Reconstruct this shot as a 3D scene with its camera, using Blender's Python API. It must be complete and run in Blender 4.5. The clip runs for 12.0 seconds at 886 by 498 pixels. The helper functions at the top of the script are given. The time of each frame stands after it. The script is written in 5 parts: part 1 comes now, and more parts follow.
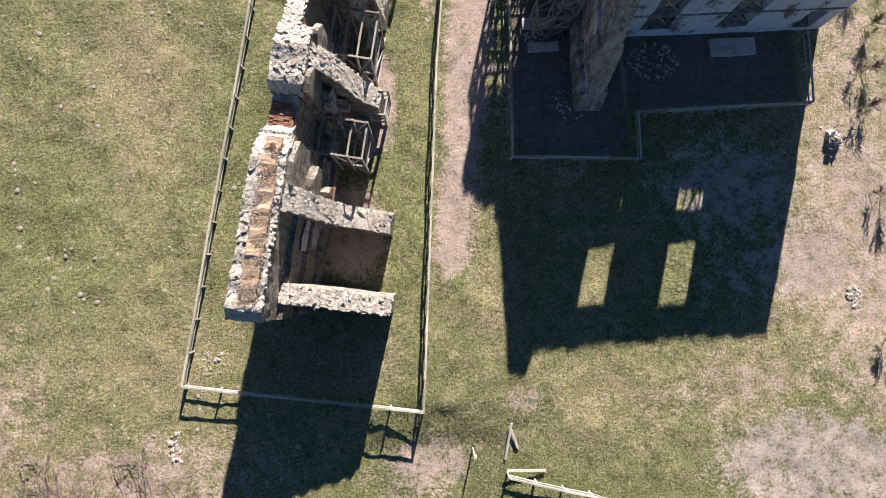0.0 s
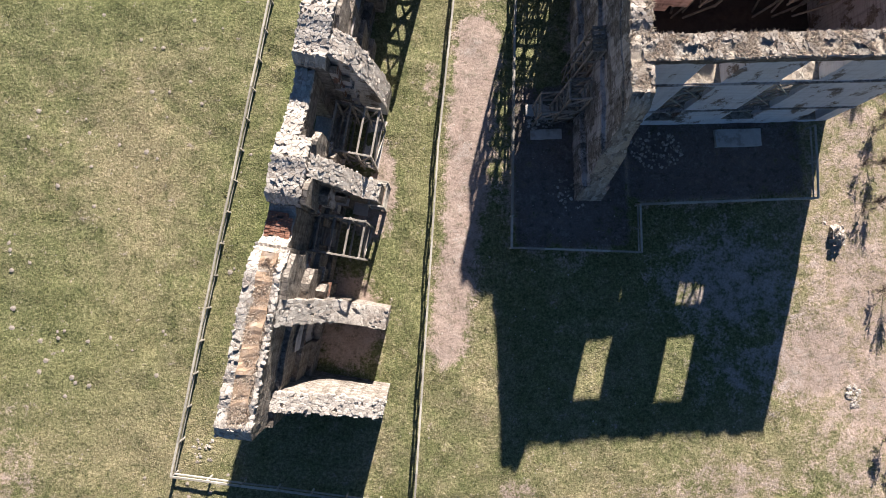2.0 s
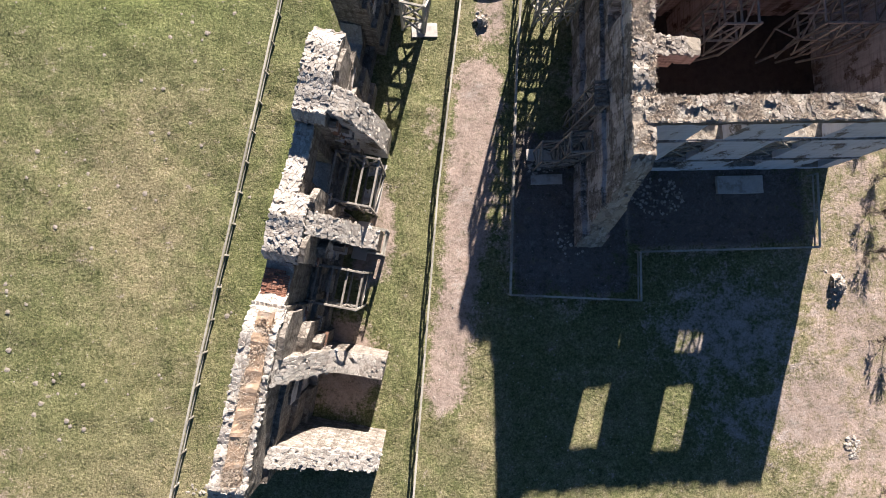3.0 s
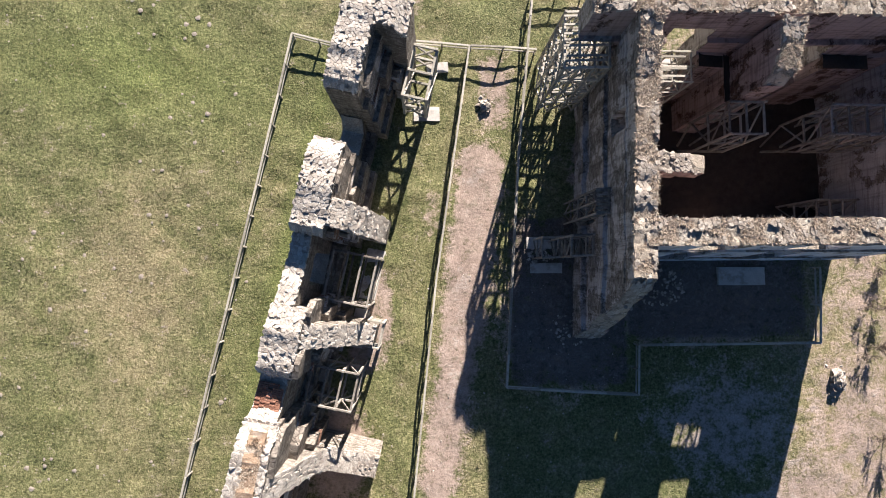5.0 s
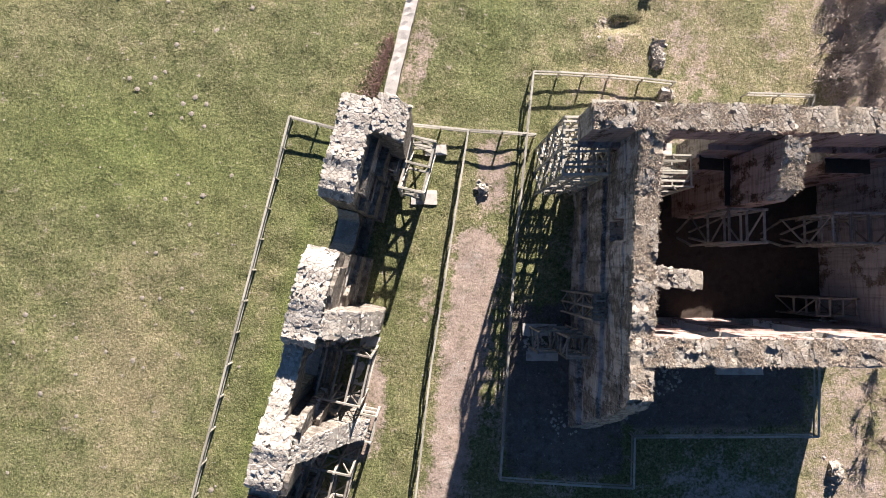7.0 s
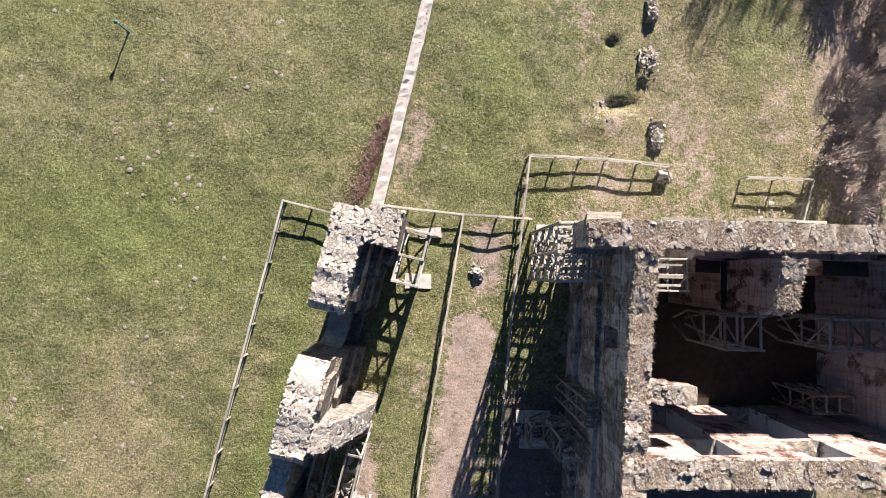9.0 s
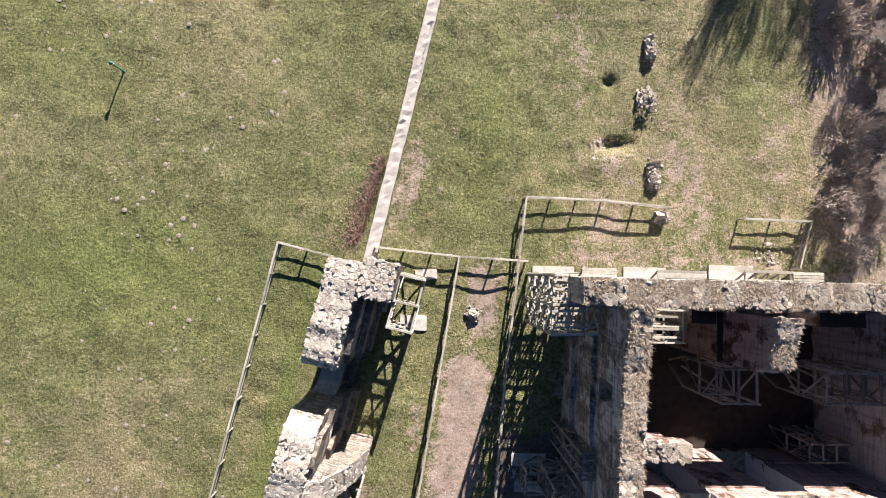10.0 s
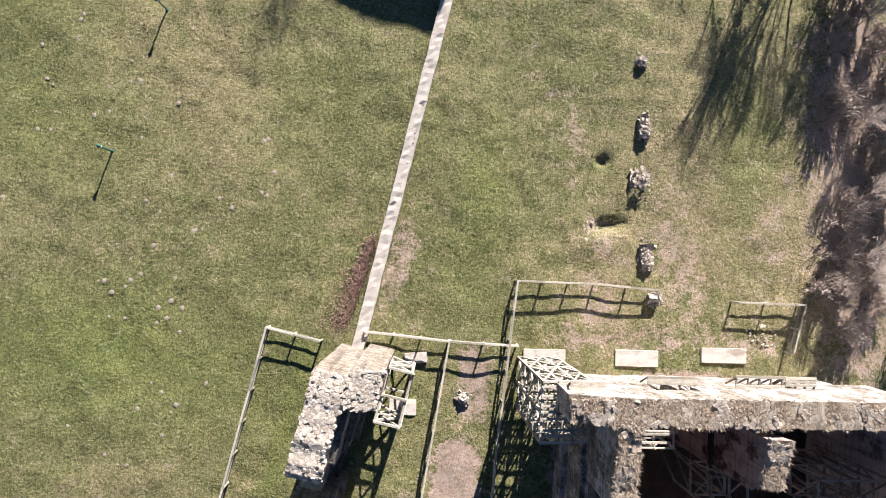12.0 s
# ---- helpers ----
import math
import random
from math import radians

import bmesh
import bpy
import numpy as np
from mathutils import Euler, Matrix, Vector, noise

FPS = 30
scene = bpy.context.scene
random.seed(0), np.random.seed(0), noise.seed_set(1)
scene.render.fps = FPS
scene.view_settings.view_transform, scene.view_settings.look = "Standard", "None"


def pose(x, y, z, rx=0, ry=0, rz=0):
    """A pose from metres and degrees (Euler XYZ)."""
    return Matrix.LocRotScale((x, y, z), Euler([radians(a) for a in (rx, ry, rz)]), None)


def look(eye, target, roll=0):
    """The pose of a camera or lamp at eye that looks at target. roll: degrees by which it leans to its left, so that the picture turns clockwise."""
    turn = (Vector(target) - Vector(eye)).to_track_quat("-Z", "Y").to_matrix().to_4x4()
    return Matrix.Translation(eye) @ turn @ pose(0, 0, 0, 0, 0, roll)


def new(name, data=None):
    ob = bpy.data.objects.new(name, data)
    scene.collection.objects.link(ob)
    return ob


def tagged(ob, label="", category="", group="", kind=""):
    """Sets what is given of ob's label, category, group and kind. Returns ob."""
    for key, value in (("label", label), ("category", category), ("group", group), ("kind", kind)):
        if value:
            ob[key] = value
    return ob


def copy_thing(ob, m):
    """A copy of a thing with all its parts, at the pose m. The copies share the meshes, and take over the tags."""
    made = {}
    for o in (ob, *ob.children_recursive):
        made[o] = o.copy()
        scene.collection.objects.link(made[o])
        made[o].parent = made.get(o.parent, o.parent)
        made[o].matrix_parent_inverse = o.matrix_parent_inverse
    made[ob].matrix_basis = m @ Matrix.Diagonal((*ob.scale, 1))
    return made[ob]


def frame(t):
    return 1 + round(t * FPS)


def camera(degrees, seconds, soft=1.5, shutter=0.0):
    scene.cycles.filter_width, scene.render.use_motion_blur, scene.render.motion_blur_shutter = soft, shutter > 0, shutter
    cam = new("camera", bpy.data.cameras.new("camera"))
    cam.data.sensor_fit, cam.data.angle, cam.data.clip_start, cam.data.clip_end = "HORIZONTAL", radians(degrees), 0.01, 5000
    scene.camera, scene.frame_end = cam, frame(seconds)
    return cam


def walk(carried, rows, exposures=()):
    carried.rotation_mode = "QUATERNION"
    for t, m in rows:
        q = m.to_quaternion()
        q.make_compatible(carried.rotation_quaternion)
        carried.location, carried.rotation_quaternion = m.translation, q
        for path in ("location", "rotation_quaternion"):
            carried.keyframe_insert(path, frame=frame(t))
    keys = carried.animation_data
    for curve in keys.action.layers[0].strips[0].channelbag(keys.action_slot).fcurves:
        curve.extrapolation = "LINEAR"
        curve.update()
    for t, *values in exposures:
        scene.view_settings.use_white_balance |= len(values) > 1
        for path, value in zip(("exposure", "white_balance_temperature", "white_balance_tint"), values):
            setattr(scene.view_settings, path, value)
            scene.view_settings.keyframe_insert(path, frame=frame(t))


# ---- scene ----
cam = camera(94.2, 12.0, soft=1.0)
METRES, EYE, TILT, LEAN, TURN = 35.35, 28.0, 0.0, 0.0, -42.0
ROWS = [
    (0.0, 0.0, 0.0, 0.0, 37.91, -86.81, -2.49),
    (0.5, -0.0253, 0.0341, 0.0008, 38.35, -86.86, -2.47),
    (1.0, -0.0504, 0.0688, 0.0013, 38.79, -86.88, -2.45),
    (1.5, -0.0756, 0.1041, 0.0017, 39.21, -86.91, -2.43),
    (2.0, -0.1016, 0.1392, 0.0021, 39.61, -86.94, -2.41),
    (2.5, -0.1279, 0.1739, 0.0023, 40.01, -86.92, -2.4),
    (3.0, -0.1548, 0.2078, 0.0027, 40.39, -86.93, -2.39),
    (5.0, -0.2627, 0.3394, 0.0051, 41.72, -87.02, -2.35),
    (5.5, -0.2889, 0.3721, 0.0056, 41.99, -87.02, -2.32),
    (6.0, -0.3149, 0.4043, 0.006, 42.25, -87.03, -2.31),
    (6.5, -0.3408, 0.4355, 0.0063, 42.48, -87.0, -2.32),
    (7.0, -0.3667, 0.4673, 0.0063, 42.69, -86.99, -2.32),
    (9.0, -0.4693, 0.5952, 0.0077, 43.32, -87.03, -2.3),
    (9.5, -0.4941, 0.6274, 0.0083, 43.45, -87.05, -2.29),
    (10.0, -0.5182, 0.6594, 0.0086, 43.57, -87.04, -2.28),
    (10.5, -0.5429, 0.6918, 0.0089, 43.68, -87.05, -2.27),
    (11.0, -0.5668, 0.7237, 0.0092, 43.78, -87.05, -2.27),
    (11.5, -0.5914, 0.7561, 0.0095, 43.89, -87.06, -2.27),
    (12.0, -0.6152, 0.788, 0.01, 43.97, -87.06, -2.25),
]
walk(cam, [(t, pose(0, 0, EYE, TILT, LEAN, TURN) @ pose(METRES * x, METRES * y, METRES * z, 90 + pitch, roll, yaw)) for t, x, y, z, yaw, pitch, roll in ROWS], exposures=[(0.0, 1.28, 5960.0, 11.0), (6.0, 1.29, 5960.0, 11.0), (12.0, 1.15, 5960.0, 11.0)])


# ---- light ----
SUN_EL, SUN_AZ = 19.0, 16.2
sun_dir = Vector((math.sin(radians(SUN_AZ)) * math.cos(radians(SUN_EL)), math.cos(radians(SUN_AZ)) * math.cos(radians(SUN_EL)), math.sin(radians(SUN_EL))))
world = bpy.data.worlds.new("sky")
scene.world = world
world.use_nodes = True
wn = world.node_tree.nodes
sky = wn.new("ShaderNodeTexSky")
sky.sky_type = "NISHITA"
sky.sun_disc = False
sky.air_density, sky.dust_density, sky.ozone_density = 1.0, 0.1, 5.0
sky.sun_elevation, sky.sun_rotation = radians(SUN_EL), radians(SUN_AZ)
wn["Background"].inputs[1].default_value = 0.032
world.node_tree.links.new(sky.outputs[0], wn["Background"].inputs[0])
sun = new("sun", bpy.data.lights.new("sun", "SUN"))
sun.data.energy, sun.data.angle, sun.data.color = 8.0, radians(0.55), (1.0, 0.865, 0.72)
sun.matrix_world = look(sun_dir * 100, (0, 0, 0))

# ---- materials ----


class Mat:
    """A node material with short ways to add nodes."""

    def __init__(self, name, rough=0.9):
        self.m = bpy.data.materials.new(name)
        self.m.use_nodes = True
        self.t = self.m.node_tree
        self.b = self.t.nodes["Principled BSDF"]
        self.b.inputs["Roughness"].default_value = rough
        self.b.inputs["Specular IOR Level"].default_value = 0.25

    def node(self, kind, **ins):
        n = self.t.nodes.new(kind)
        for k, v in ins.items():
            self.set(n, k.replace("_", " "), v)
        return n

    def set(self, n, key, v):
        sock = n.inputs[int(key)] if key.isdigit() else n.inputs[key]
        if isinstance(v, bpy.types.NodeSocket):
            self.t.links.new(v, sock)
        else:
            sock.default_value = v

    def coords(self, kind="Object", scale=(1, 1, 1)):
        n = self.node("ShaderNodeMapping")
        n.inputs["Scale"].default_value = scale
        if kind == "World":
            src = self.node("ShaderNodeNewGeometry").outputs["Position"]
        else:
            src = self.node("ShaderNodeTexCoord").outputs[kind]
        self.t.links.new(src, n.inputs["Vector"])
        return n.outputs[0]

    def noise(self, vec, scale, detail=5.0, rough=0.6):
        return self.node("ShaderNodeTexNoise", Vector=vec, Scale=scale, Detail=detail, Roughness=rough).outputs["Fac"]

    def ramp(self, fac, stops):
        n = self.node("ShaderNodeValToRGB", Fac=fac)
        e = n.color_ramp.elements
        while len(e) < len(stops):
            e.new(0.5)
        for el, (p, c) in zip(e, stops):
            el.position = p
            el.color = (*c, 1) if len(c) == 3 else c
        return n.outputs["Color"]

    def span(self, fac, a, b):
        n = self.node("ShaderNodeMapRange", Value=fac)
        n.inputs["From Min"].default_value, n.inputs["From Max"].default_value = a, b
        return n.outputs[0]

    def mix(self, fac, a, b, blend="MIX"):
        n = self.t.nodes.new("ShaderNodeMix")
        n.data_type, n.blend_type = "RGBA", blend
        for i, v in ((0, fac), (6, a), (7, b)):
            if isinstance(v, bpy.types.NodeSocket):
                self.t.links.new(v, n.inputs[i])
            else:
                n.inputs[i].default_value = (*v, 1) if isinstance(v, tuple) and len(v) == 3 else v
        return n.outputs[2]

    def math(self, op, a, b=0.0):
        n = self.t.nodes.new("ShaderNodeMath")
        n.operation = op
        for i, v in ((0, a), (1, b)):
            if isinstance(v, bpy.types.NodeSocket):
                self.t.links.new(v, n.inputs[i])
            else:
                n.inputs[i].default_value = v
        return n.outputs[0]

    def attr(self, name):
        n = self.t.nodes.new("ShaderNodeAttribute")
        n.attribute_name = name
        return n.outputs["Fac"]

    def done(self, colour, bump=None, strength=0.4, dist=0.03):
        self.set(self.b, "Base Color", colour)
        if bump is not None:
            n = self.node("ShaderNodeBump", Height=bump, Strength=strength, Distance=dist)
            self.t.links.new(n.outputs[0], self.b.inputs["Normal"])
        return self.m


def grey(v, warm=0.0):
    return (v * (1 + warm), v, v * (1 - warm))


def mat_ground():
    k = Mat("meadow_ground", 0.95)
    v = k.coords("World")
    big, mid, fine, grain = k.noise(v, 0.12, 4), k.noise(v, 0.9, 6, 0.65), k.noise(v, 5.0, 5, 0.7), k.noise(v, 11.0, 3, 0.7)
    green = k.ramp(fine, [(0.3, (0.05, 0.061, 0.024)), (0.5, (0.136, 0.145, 0.063)), (0.72, (0.268, 0.258, 0.138))])
    straw = k.ramp(fine, [(0.28, (0.13, 0.112, 0.06)), (0.5, (0.26, 0.225, 0.135)), (0.75, (0.4, 0.35, 0.23))])
    soil = k.ramp(k.math("ADD", k.math("MULTIPLY", fine, 0.5), k.math("MULTIPLY", mid, 0.5)), [(0.25, (0.2, 0.15, 0.126)), (0.5, (0.325, 0.255, 0.222)), (0.75, (0.49, 0.408, 0.362))])
    lush = k.ramp(fine, [(0.3, (0.065, 0.09, 0.027)), (0.55, (0.155, 0.182, 0.06)), (0.8, (0.26, 0.275, 0.11))])
    ash = k.ramp(k.math("ADD", k.math("MULTIPLY", fine, 0.4), k.math("MULTIPLY", mid, 0.6)), [(0.28, (0.21, 0.17, 0.155)), (0.5, (0.31, 0.262, 0.24)), (0.72, (0.46, 0.405, 0.375))])
    dryness = k.math("ADD", k.attr("dry"), k.math("MULTIPLY", k.math("SUBTRACT", k.math("ADD", k.math("MULTIPLY", big, 0.8), k.math("MULTIPLY", mid, 1.0)), 0.83), 2.6))
    col = k.mix(k.span(dryness, 0.0, 1.0), green, straw)
    col = k.mix(k.math("MULTIPLY", k.span(k.math("ADD", k.attr("lush"), k.math("MULTIPLY", k.math("SUBTRACT", big, 0.5), 1.5)), 0.1, 0.9), 0.55), col, k.mix(1.0, col, (0.74, 0.84, 0.66), "MULTIPLY"))
    col = k.mix(k.span(k.math("ADD", k.attr("lush"), k.math("MULTIPLY", k.math("SUBTRACT", mid, 0.5), 1.2)), 0.25, 1.1), col, lush)
    edge = k.math("ADD", k.math("MULTIPLY", k.math("SUBTRACT", mid, 0.5), 2.0), k.math("MULTIPLY", k.math("SUBTRACT", fine, 0.5), 1.6))
    col = k.mix(k.span(k.math("ADD", k.attr("bare"), edge), 0.3, 0.75), col, soil)
    col = k.mix(k.span(k.math("ADD", k.attr("ash"), edge), 0.35, 0.8), col, ash)
    dark_ground = k.ramp(k.math("ADD", k.math("MULTIPLY", fine, 0.5), k.math("MULTIPLY", mid, 0.5)), [(0.28, (0.075, 0.06, 0.054)), (0.5, (0.135, 0.112, 0.104)), (0.72, (0.26, 0.228, 0.215))])
    col = k.mix(k.span(k.math("ADD", k.attr("dark_ground"), edge), 0.3, 0.8), col, dark_ground)
    dots = k.node("ShaderNodeTexVoronoi", Vector=v, Scale=2.3).outputs["Distance"]
    fleck = k.math("MULTIPLY", k.math("LESS_THAN", dots, 0.09), k.math("GREATER_THAN", k.noise(v, 0.7, 2), 0.56))
    col = k.mix(k.span(k.noise(v, 1.6, 4, 0.7), 0.52, 0.72), col, k.mix(1.0, col, (0.52, 0.58, 0.5), "MULTIPLY"))
    col = k.mix(k.span(k.noise(v, 0.35, 5, 0.7), 0.5, 0.75), col, k.mix(1.0, col, (1.25, 1.2, 1.2), "MULTIPLY"))
    col = k.mix(k.math("MULTIPLY", fleck, 0.8), col, (0.42, 0.39, 0.35))
    weed = k.node("ShaderNodeTexVoronoi", Vector=v, Scale=3.6).outputs["Distance"]
    weedy = k.math("MULTIPLY", k.span(k.math("ADD", weed, k.math("MULTIPLY", fine, 0.35)), 0.42, 0.28), k.span(k.noise(v, 0.22, 4), 0.42, 0.6))
    col = k.mix(k.math("MULTIPLY", weedy, k.math("SUBTRACT", 0.75, k.math("MULTIPLY", k.attr("bare"), 0.6))), col, k.mix(1.0, col, (0.42, 0.5, 0.4), "MULTIPLY"))
    calm = k.span(k.math("MAXIMUM", k.attr("bare"), k.attr("ash")), 0.3, 0.8)
    grain = k.math("ADD", k.math("MULTIPLY", grain, k.math("SUBTRACT", 1.0, k.math("MULTIPLY", calm, 0.6))), k.math("MULTIPLY", calm, 0.3))
    col = k.mix(k.span(grain, 0.25, 0.75), k.mix(1.0, col, (0.4, 0.41, 0.38), "MULTIPLY"), k.mix(1.0, col, (1.58, 1.55, 1.5), "MULTIPLY"))
    rel = k.math("MULTIPLY", k.math("ADD", fine, k.math("MULTIPLY", grain, 0.5)), k.math("SUBTRACT", 1.0, k.math("MULTIPLY", calm, 0.55)))
    return k.done(col, rel, 0.75, 0.12)


def mat_blade(name, cols):
    k = Mat(name, 0.8)
    r = k.node("ShaderNodeNewGeometry").outputs["Random Per Island"]
    n = len(cols)
    col = k.ramp(r, [(i / (n - 1), c) for i, c in enumerate(cols)])
    return k.done(col)


def mat_stone(name, light, dark, stain, lichen=(0.42, 0.3, 0.16)):
    k = Mat(name, 0.92)
    v = k.coords("World")
    r = k.node("ShaderNodeObjectInfo").outputs["Random"]
    isl = k.node("ShaderNodeNewGeometry").outputs["Random Per Island"]
    rnd = k.math("FRACT", k.math("ADD", r, isl))
    fine, mid = k.noise(v, 14, 5, 0.7), k.noise(v, 2.5, 5)
    base = k.mix(rnd, dark, light)
    col = k.mix(k.span(fine, 0.35, 0.75), k.mix(1.0, base, (0.62, 0.6, 0.58), "MULTIPLY"), base)
    col = k.mix(k.math("MULTIPLY", k.span(mid, 0.56, 0.75), 0.7), col, stain)
    col = k.mix(k.math("MULTIPLY", k.span(k.noise(v, 1.1, 4), 0.6, 0.72), 0.22), col, lichen)
    return k.done(col, fine, 0.6, 0.04)


def mat_masonry(name, light, dark, joint, stretch=2.2, size=3.0, patch=None, cover=0.42, grime=0.7):
    """Rubble laid in rough courses: cells flattened in height, joints sunk."""
    k = Mat(name, 0.95)
    v = k.coords("World", (1, 1, stretch))
    warp = k.node("ShaderNodeTexNoise", Vector=v, Scale=1.7, Detail=3.0).outputs["Color"]
    vv = k.mix(0.5, v, warp, "ADD")
    cell = k.node("ShaderNodeTexVoronoi", Vector=vv, Scale=size)
    edge = k.t.nodes.new("ShaderNodeTexVoronoi")
    edge.feature = "DISTANCE_TO_EDGE"
    k.set(edge, "Vector", vv)
    k.set(edge, "Scale", size)
    sep = k.node("ShaderNodeSeparateColor", Color=cell.outputs["Color"]).outputs[0]
    fine = k.noise(k.coords("World"), 12, 5, 0.7)
    mid = k.noise(k.coords("World"), 0.8, 5)
    col = k.mix(sep, dark, light)
    col = k.mix(k.span(fine, 0.3, 0.7), k.mix(1.0, col, (0.6, 0.58, 0.56), "MULTIPLY"), col)
    sunk = k.span(edge.outputs["Distance"], 0.0, 0.06)
    col = k.mix(sunk, joint, col)
    if patch:
        m2 = k.math("ADD", k.math("MULTIPLY", mid, 0.8), k.math("MULTIPLY", fine, 0.25))
        coat = k.span(m2, cover, cover + 0.04)
        col = k.mix(coat, col, patch)
        sunk = k.math("MAXIMUM", sunk, k.math("MULTIPLY", coat, 0.9))
    streak = k.noise(k.coords("World", (1.8, 1.8, 0.18)), 1.6, 5, 0.65)
    course = k.noise(k.coords("World", (0.35, 0.35, 5.0)), 1.5, 4, 0.6)
    col = k.mix(k.math("MULTIPLY", k.span(streak, 0.48, 0.66), grime), col, k.mix(1.0, col, (0.4, 0.38, 0.37), "MULTIPLY"))
    col = k.mix(k.math("MULTIPLY", k.span(course, 0.5, 0.62), grime), col, k.mix(1.0, col, (0.55, 0.52, 0.5), "MULTIPLY"))
    return k.done(col, k.math("ADD", sunk, k.math("ADD", k.math("MULTIPLY", fine, 0.5), k.math("MULTIPLY", course, 0.8))), 0.9, 0.08)


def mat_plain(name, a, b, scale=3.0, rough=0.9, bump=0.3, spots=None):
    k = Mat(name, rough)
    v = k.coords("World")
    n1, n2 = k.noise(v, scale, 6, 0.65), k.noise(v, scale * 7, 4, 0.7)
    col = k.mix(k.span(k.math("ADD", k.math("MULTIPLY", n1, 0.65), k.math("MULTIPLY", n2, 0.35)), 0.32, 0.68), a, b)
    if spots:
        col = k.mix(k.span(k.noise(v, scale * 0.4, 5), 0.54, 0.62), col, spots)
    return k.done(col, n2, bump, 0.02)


def mat_wood(name, a, b):
    k = Mat(name, 0.85)
    v = k.coords("Object")
    r = k.node("ShaderNodeObjectInfo").outputs["Random"]
    n1 = k.noise(v, 4, 5)
    n2 = k.noise(v, 40, 3)
    col = k.mix(k.span(k.math("ADD", n1, k.math("MULTIPLY", k.math("SUBTRACT", r, 0.5), 0.5)), 0.3, 0.7), a, b)
    col = k.mix(k.span(n2, 0.3, 0.6), k.mix(1.0, col, (0.7, 0.68, 0.66), "MULTIPLY"), col)
    return k.done(col, n2, 0.3, 0.01)


M_GROUND = mat_ground()
M_BLADE = mat_blade("meadow_blades", [(0.075, 0.085, 0.025), (0.14, 0.15, 0.045), (0.19, 0.18, 0.075), (0.25, 0.22, 0.11)])
M_DRYBLADE = mat_blade("dry_meadow_blades", [(0.15, 0.128, 0.065), (0.215, 0.185, 0.1), (0.29, 0.25, 0.15), (0.18, 0.155, 0.085)])
M_STRAW = mat_blade("dry_grass_blades", [(0.28, 0.215, 0.155), (0.41, 0.335, 0.26), (0.54, 0.46, 0.38), (0.34, 0.275, 0.215)])
M_RUBBLE = mat_stone("pale_rubble_stone", (0.74, 0.69, 0.62), (0.4, 0.355, 0.31), (0.3, 0.265, 0.235))
M_RUBBLE_B = mat_stone("weathered_rubble_stone", (0.66, 0.6, 0.53), (0.3, 0.26, 0.225), (0.2, 0.17, 0.145), (0.36, 0.3, 0.2))
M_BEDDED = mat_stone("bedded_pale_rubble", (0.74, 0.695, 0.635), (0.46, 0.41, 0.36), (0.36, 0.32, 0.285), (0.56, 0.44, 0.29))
M_BEDDED_B = mat_stone("bedded_weathered_rubble", (0.62, 0.565, 0.5), (0.33, 0.285, 0.245), (0.23, 0.195, 0.165), (0.4, 0.33, 0.23))
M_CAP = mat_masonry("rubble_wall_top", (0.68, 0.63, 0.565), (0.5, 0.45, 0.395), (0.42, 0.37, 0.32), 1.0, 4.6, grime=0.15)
M_CAP_GREY = mat_masonry("rubble_and_weeds_wall_top", (0.58, 0.53, 0.46), (0.26, 0.22, 0.18), (0.3, 0.255, 0.21), 1.0, 4.4, (0.42, 0.36, 0.29), 0.53, 0.15)
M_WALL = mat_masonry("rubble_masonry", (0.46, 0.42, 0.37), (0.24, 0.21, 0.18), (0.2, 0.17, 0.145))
M_COURSED = mat_masonry("coursed_masonry", (0.42, 0.37, 0.32), (0.2, 0.165, 0.14), (0.13, 0.11, 0.095), 5.0, 2.4)
M_PLASTERED = mat_masonry("masonry_under_worn_plaster", (0.4, 0.35, 0.3), (0.22, 0.18, 0.15), (0.16, 0.13, 0.11), 3.0, 2.6, (0.52, 0.495, 0.49), 0.44, 0.6)
M_STREAK = mat_masonry("streaked_outer_masonry", (0.5, 0.455, 0.415), (0.29, 0.262, 0.238), (0.14, 0.122, 0.108), 4.0, 2.6, (0.56, 0.52, 0.5), 0.52, 0.8)
M_FRONT = mat_masonry("smooth_pale_plaster_over_masonry", (0.44, 0.39, 0.35), (0.24, 0.2, 0.175), (0.16, 0.135, 0.115), 3.0, 2.4, (0.7, 0.69, 0.72), 0.43, 0.22)
M_INNER = mat_masonry("inner_masonry_under_brown_plaster", (0.26, 0.165, 0.125), (0.12, 0.075, 0.057), (0.07, 0.046, 0.035), 3.0, 2.4, (0.4, 0.3, 0.272), 0.45, 0.7)
M_BRICKWORK = mat_masonry("weathered_brickwork", (0.4, 0.23, 0.165), (0.24, 0.135, 0.1), (0.2, 0.16, 0.135), 3.2, 4.6, (0.5, 0.46, 0.43), 0.52, 0.5)
M_TURF = mat_plain("dry_turf", (0.3, 0.2, 0.13), (0.5, 0.37, 0.26), 4.0, 0.95, 0.7, (0.55, 0.44, 0.34))
# Near-black base: the shade between the house walls is put into this colour.
M_FLOOR = mat_plain("debris_with_shade_in_colour", (0.028, 0.021, 0.017), (0.065, 0.05, 0.04), 2.0, 0.95, 0.8, (0.045, 0.035, 0.028))
M_TURF_GREY = mat_plain("weedy_wall_top", (0.19, 0.15, 0.1), (0.4, 0.34, 0.25), 4.0, 0.95, 0.7, (0.46, 0.42, 0.36))
M_WOOD = mat_wood("weathered_timber", (0.16, 0.14, 0.12), (0.36, 0.33, 0.29))
M_RAIL = mat_wood("pale_weathered_rail", (0.3, 0.28, 0.24), (0.52, 0.49, 0.43))
M_WOOD_BROWN = mat_wood("brown_timber", (0.16, 0.11, 0.07), (0.3, 0.22, 0.15))
